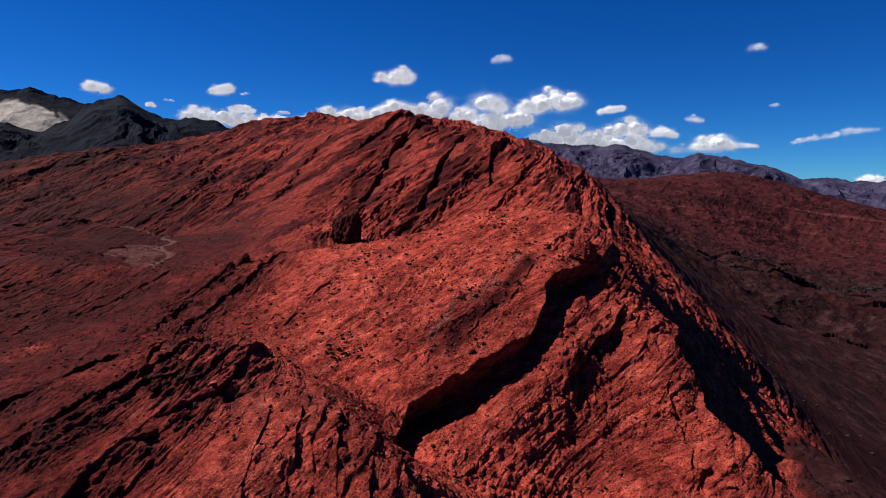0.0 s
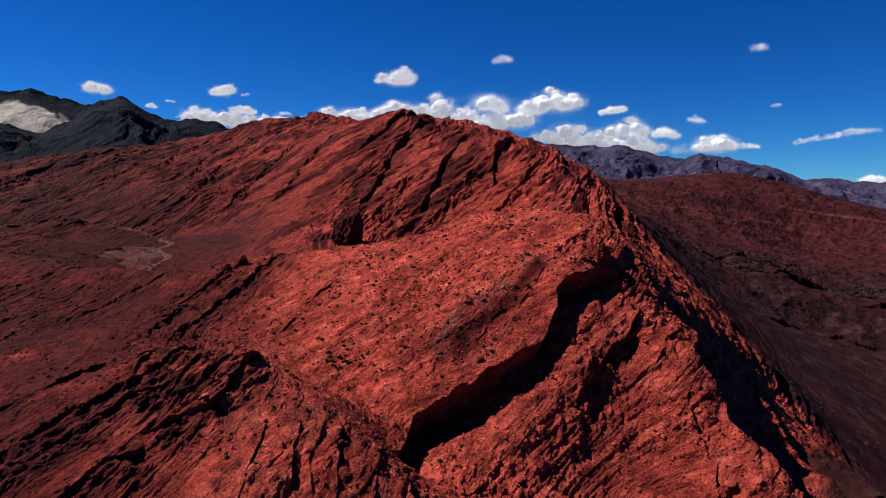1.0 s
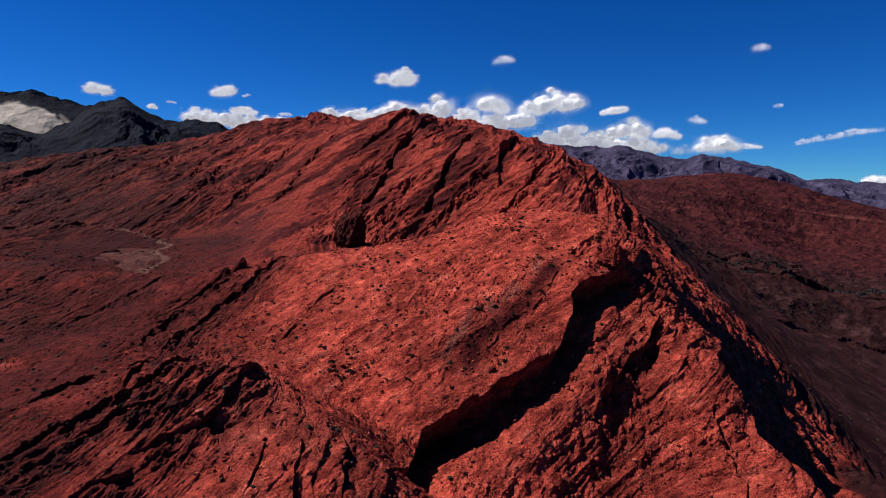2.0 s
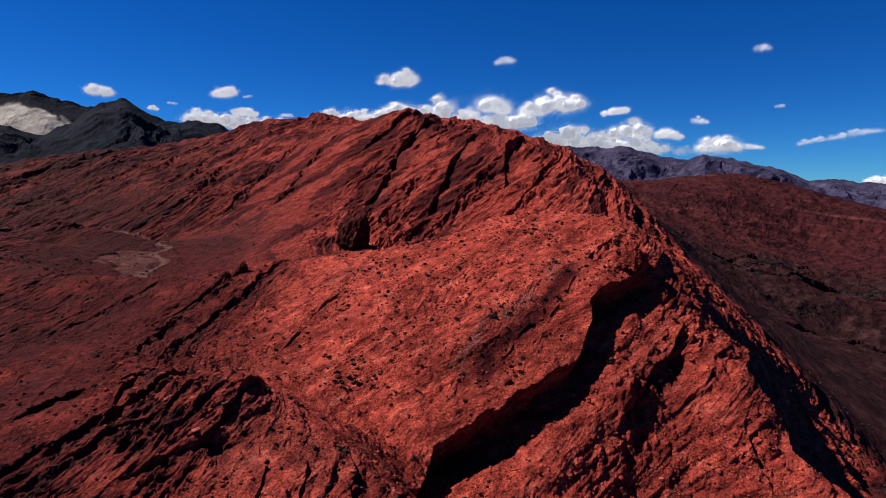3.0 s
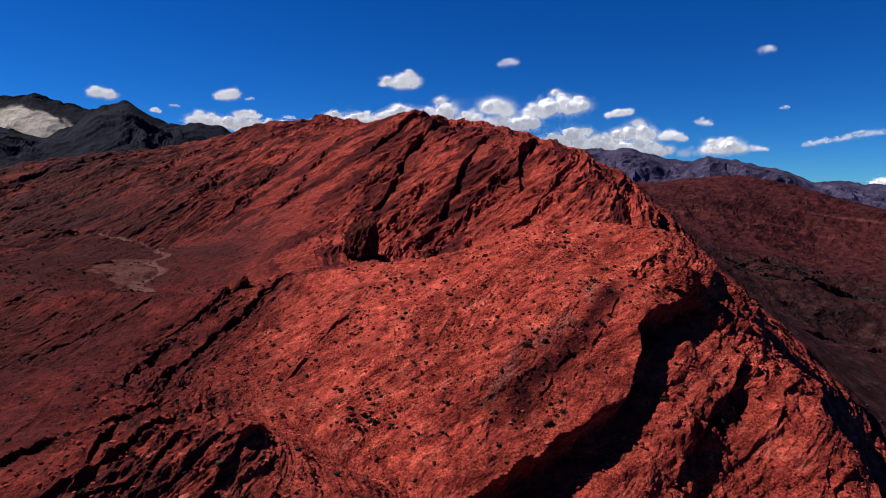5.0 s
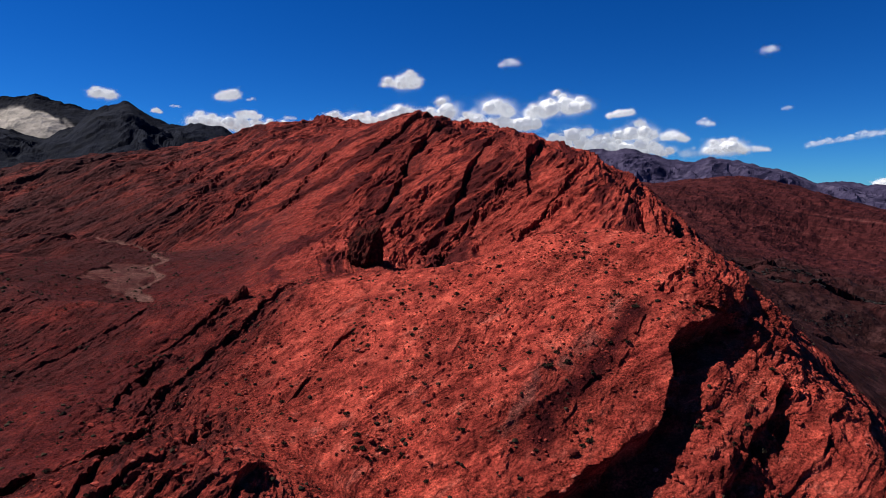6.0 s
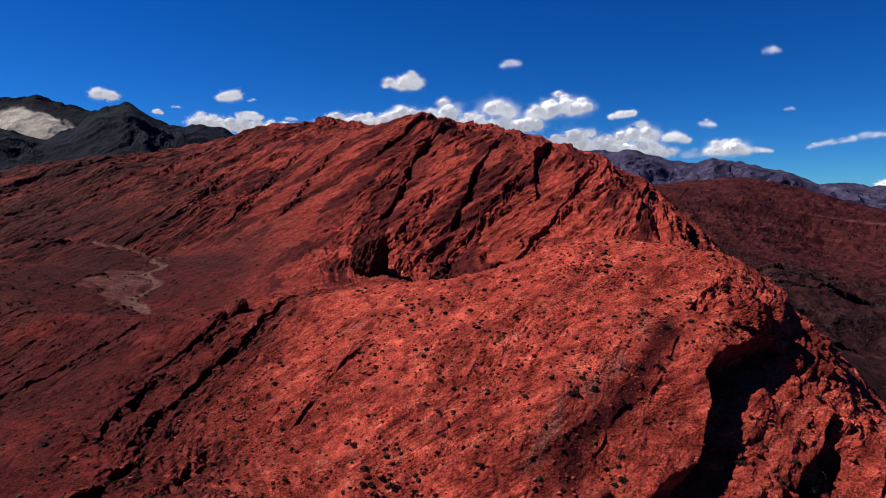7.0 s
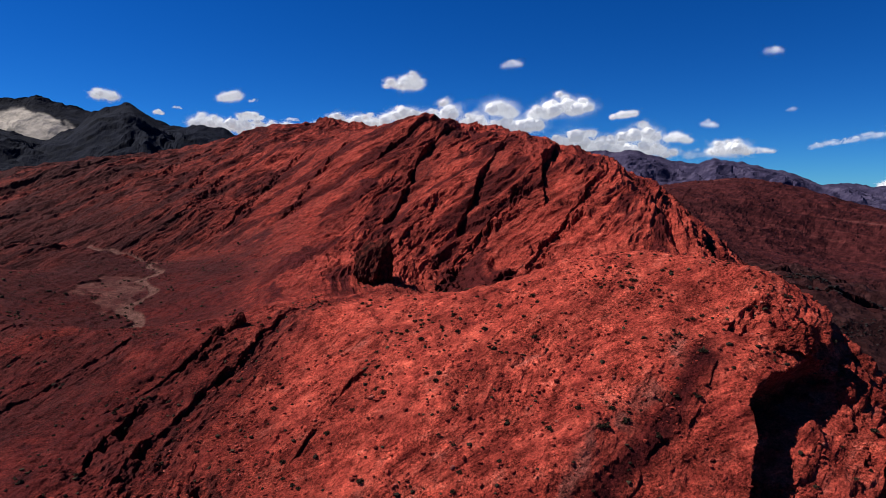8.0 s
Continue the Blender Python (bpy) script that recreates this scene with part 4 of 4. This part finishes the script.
def scatter(count, x0, x1, y0, y1, seed, keep=0.0, patch=18.0):
    """Places on the ridge within a rectangle of the plan, gathered in patches."""
    r = np.random.default_rng(seed)
    x, y = r.uniform(x0, x1, count * 8), r.uniform(y0, y1, count * 8)
    ok = (fbm(x / patch, y / patch, 3, seed) + r.normal(0, 0.25, len(x)) > keep) & (x < np.interp(y, CREST_Y, CREST_X) - 2)
    return x[ok][:count], y[ok][:count], r


def boulders(count, x0, x1, y0, y1, seed, smallest, largest):
    x, y, r = scatter(count, x0, x1, y0, y1, seed, 0.1)
    x, y, z = settle(x, y)
    for px, py, pz in zip(x, y, z):
        s = smallest + (largest - smallest) * r.random() ** 3
        ob = new("boulder", boulder_meshes[r.integers(6)])
        m = pose(px, py, pz + 0.12 * s, *r.uniform(-25, 25, 2), r.uniform(0, 360))
        ob.matrix_world = m @ Matrix.Diagonal((s * r.uniform(0.4, 0.65), s * r.uniform(0.4, 0.65), s * r.uniform(0.28, 0.42), 1))
        tagged(ob, "angular red rock fallen on the stony slope", "boulder", group="boulders on the ridge")


boulders(80, 0, 68, 108, 150, 3, 0.6, 2.2)
boulders(40, -80, -5, 95, 190, 5, 0.6, 1.6)


def heap(name, count, x0, x1, y0, y1, seed, smallest, largest, label):
    """Uncountable small stones, lying singly, in one mesh."""
    x, y, r = scatter(count, x0, x1, y0, y1, seed, -0.15, 12.0)
    x, y, z = settle(x, y)
    k = len(x)
    v, f = ico(1)
    s = smallest + (largest - smallest) * r.random(k) ** 3
    wob = 1 + r.uniform(-0.3, 0.3, (k, len(v), 1))
    co = v[None] * wob * (s[:, None, None] * np.stack([r.uniform(0.4, 0.7, k), r.uniform(0.4, 0.7, k), r.uniform(0.3, 0.5, k)], 1)[:, None, :]) + np.stack([x, y, z + 0.1 * s], 1)[:, None, :]
    ob = new(name, flat_mesh(name, co.reshape(-1, 3), (np.arange(k)[:, None, None] * len(v) + f[None]).reshape(-1, 3), STONE))
    return tagged(ob, label, "rubble", kind="stuff")


heap("rubble", 6500, -70, 72, 100, 205, 21, 0.2, 0.8, "loose red stones strewn over the ridge")


def shrub_mesh(seed):
    """A low round bush of narrow leaves on short twigs."""
    r = np.random.default_rng(seed)
    co, faces = [], []
    for k in range(120):
        w = r.normal(size=3)
        w[2] = abs(w[2]) * 0.8 + 0.05
        w /= np.linalg.norm(w)
        c = w * r.uniform(0.45, 1.0) * (1, 1, 0.75)
        side = np.cross(w, r.normal(size=3))
        side /= np.linalg.norm(side)
        up = np.cross(side, w) * 0.6 + w * 0.6
        a, b = r.uniform(0.12, 0.2), r.uniform(0.2, 0.34)
        i = len(co)
        co += [c - side * a, c + side * a, c + up * b]
        faces.append((i, i + 1, i + 2))
        co += [c * 0.9 - up * a, c * 0.9 + up * a, c + side * b]
        faces.append((i + 3, i + 4, i + 5))
    return flat_mesh("shrub", co, faces, LEAF)


shrub_meshes = [shrub_mesh(50 + k) for k in range(5)]


def stem_mesh():
    """Five crooked twigs that fork from one root, each a thin three-sided spike."""
    r = np.random.default_rng(77)
    co, faces = [], []
    for k in range(5):
        way = np.array((math.cos(k * 1.26), math.sin(k * 1.26), 1.1)) * r.uniform(0.35, 0.5)
        for corner in range(3):
            co.append((0.05 * math.cos(corner * 2.1), 0.05 * math.sin(corner * 2.1), -0.12))
        i = len(co)
        co += [way * 0.5 + r.normal(0, 0.04, 3), way * 0.5 + (0.03, 0, 0), way * 0.5 + (0, 0.03, 0), way]
        faces += [(i - 3, i - 2, i + 1, i), (i - 2, i - 1, i + 2, i + 1), (i - 1, i - 3, i, i + 2), (i, i + 1, i + 3), (i + 1, i + 2, i + 3), (i + 2, i, i + 3)]
    return flat_mesh("stem", co, faces, STONE)


STEM = stem_mesh()


def shrubs(count, x0, x1, y0, y1, seed, smallest, largest):
    x, y, r = scatter(count, x0, x1, y0, y1, seed, 0.05, 14.0)
    x, y, z = settle(x, y)
    for px, py, pz in zip(x, y, z):
        s = smallest + (largest - smallest) * r.random() ** 2
        ob = new("shrub", shrub_meshes[r.integers(5)])
        ob.matrix_world = pose(px, py, pz + 0.05 * s, 0, 0, r.uniform(0, 360)) @ Matrix.Diagonal((s * 0.5, s * 0.5, s * 0.5, 1))
        tagged(ob, "low dark dry shrub growing among red stones", "shrub", group="shrubs on the ridge")
        new("stem", STEM).parent = ob


def scrub(count, x0, x1, y0, y1, seed, smallest, largest, flank=False):
    """Uncountable small bushes in one mesh."""
    r = np.random.default_rng(seed)
    if flank:
        x, y = r.uniform(x0, x1, count), r.uniform(y0, y1, count)
    else:
        x, y, r = scatter(count, x0, x1, y0, y1, seed, -0.1, 20.0)
    x, y, z = settle(x, y)
    k = len(x)
    v, f = ico(1)
    s = smallest + (largest - smallest) * r.random(k) ** 2
    wob = 1 + r.uniform(-0.45, 0.45, (k, len(v), 1))
    co = v[None] * wob * (s[:, None, None] * np.array((0.5, 0.5, 0.36))) + np.stack([x, y, z + 0.12 * s], 1)[:, None, :]
    ob = new("scrub", flat_mesh("scrub", co.reshape(-1, 3), (np.arange(k)[:, None, None] * len(v) + f[None]).reshape(-1, 3), LEAF))
    return tagged(ob, "sparse dark dry scrub dotted over stony ground", "scrub", kind="stuff")


scrub(1500, -150, 40, 95, 300, 31, 0.4, 1.0)
scrub(500, -215, -105, 240, 430, 35, 0.6, 1.7)
scrub(700, 95, 330, 110, 480, 33, 0.7, 1.6, True)
shrubs(210, -35, 46, 142, 200, 7, 0.6, 1.5)
shrubs(95, -110, -35, 100, 230, 9, 0.7, 1.4)


# ---- bands of broken black rock across the valley floor ----
BLACK = plain_rock("black_rock", (0.010, 0.009, 0.010), (0.026, 0.022, 0.023), (0.065, 0.055, 0.053), 0.25)[0]


def rock_band(line, width, count, seed, smallest, largest):
    """Tumbled blocks along a low scarp, too many to count."""
    r = np.random.default_rng(seed)
    pts = np.array(line, dtype=float)
    k = r.integers(0, len(pts) - 1, count)
    t = r.random(count)[:, None]
    p = pts[k] * (1 - t) + pts[k + 1] * t + r.normal(0, width / 2, (count, 2)) * (0.5 + r.random(count)[:, None])
    x, y, z = settle(p[:, 0], p[:, 1])
    v, f = ico(1)
    s = smallest + (largest - smallest) * r.random(count) ** 2.5
    wob = 1 + r.uniform(-0.35, 0.35, (count, len(v), 1))
    co = v[None] * wob * (s[:, None, None] * np.array((0.6, 0.5, 0.42))) + np.stack([x, y, z + 0.1 * s], 1)[:, None, :]
    ob = new("rock_band", flat_mesh("rock_band", co.reshape(-1, 3), (np.arange(count)[:, None, None] * len(v) + f[None]).reshape(-1, 3), BLACK))
    return tagged(ob, "band of broken black rocks across the brown valley", "rocks", kind="stuff")


rock_band([(368, 760), (400, 763), (436, 760)], 5, 260, 61, 1.5, 5.5)
rock_band([(345, 786), (395, 793), (440, 795)], 6, 240, 62, 1.0, 4.0)
rock_band([(452, 780), (500, 772), (548, 762), (590, 738)], 9, 520, 63, 1.2, 5.5)
rock_band([(520, 742), (560, 712), (590, 690)], 16, 300, 64, 1.0, 3.5)
rock_band([(330, 620), (370, 650), (420, 668)], 14, 220, 65, 0.8, 2.6)
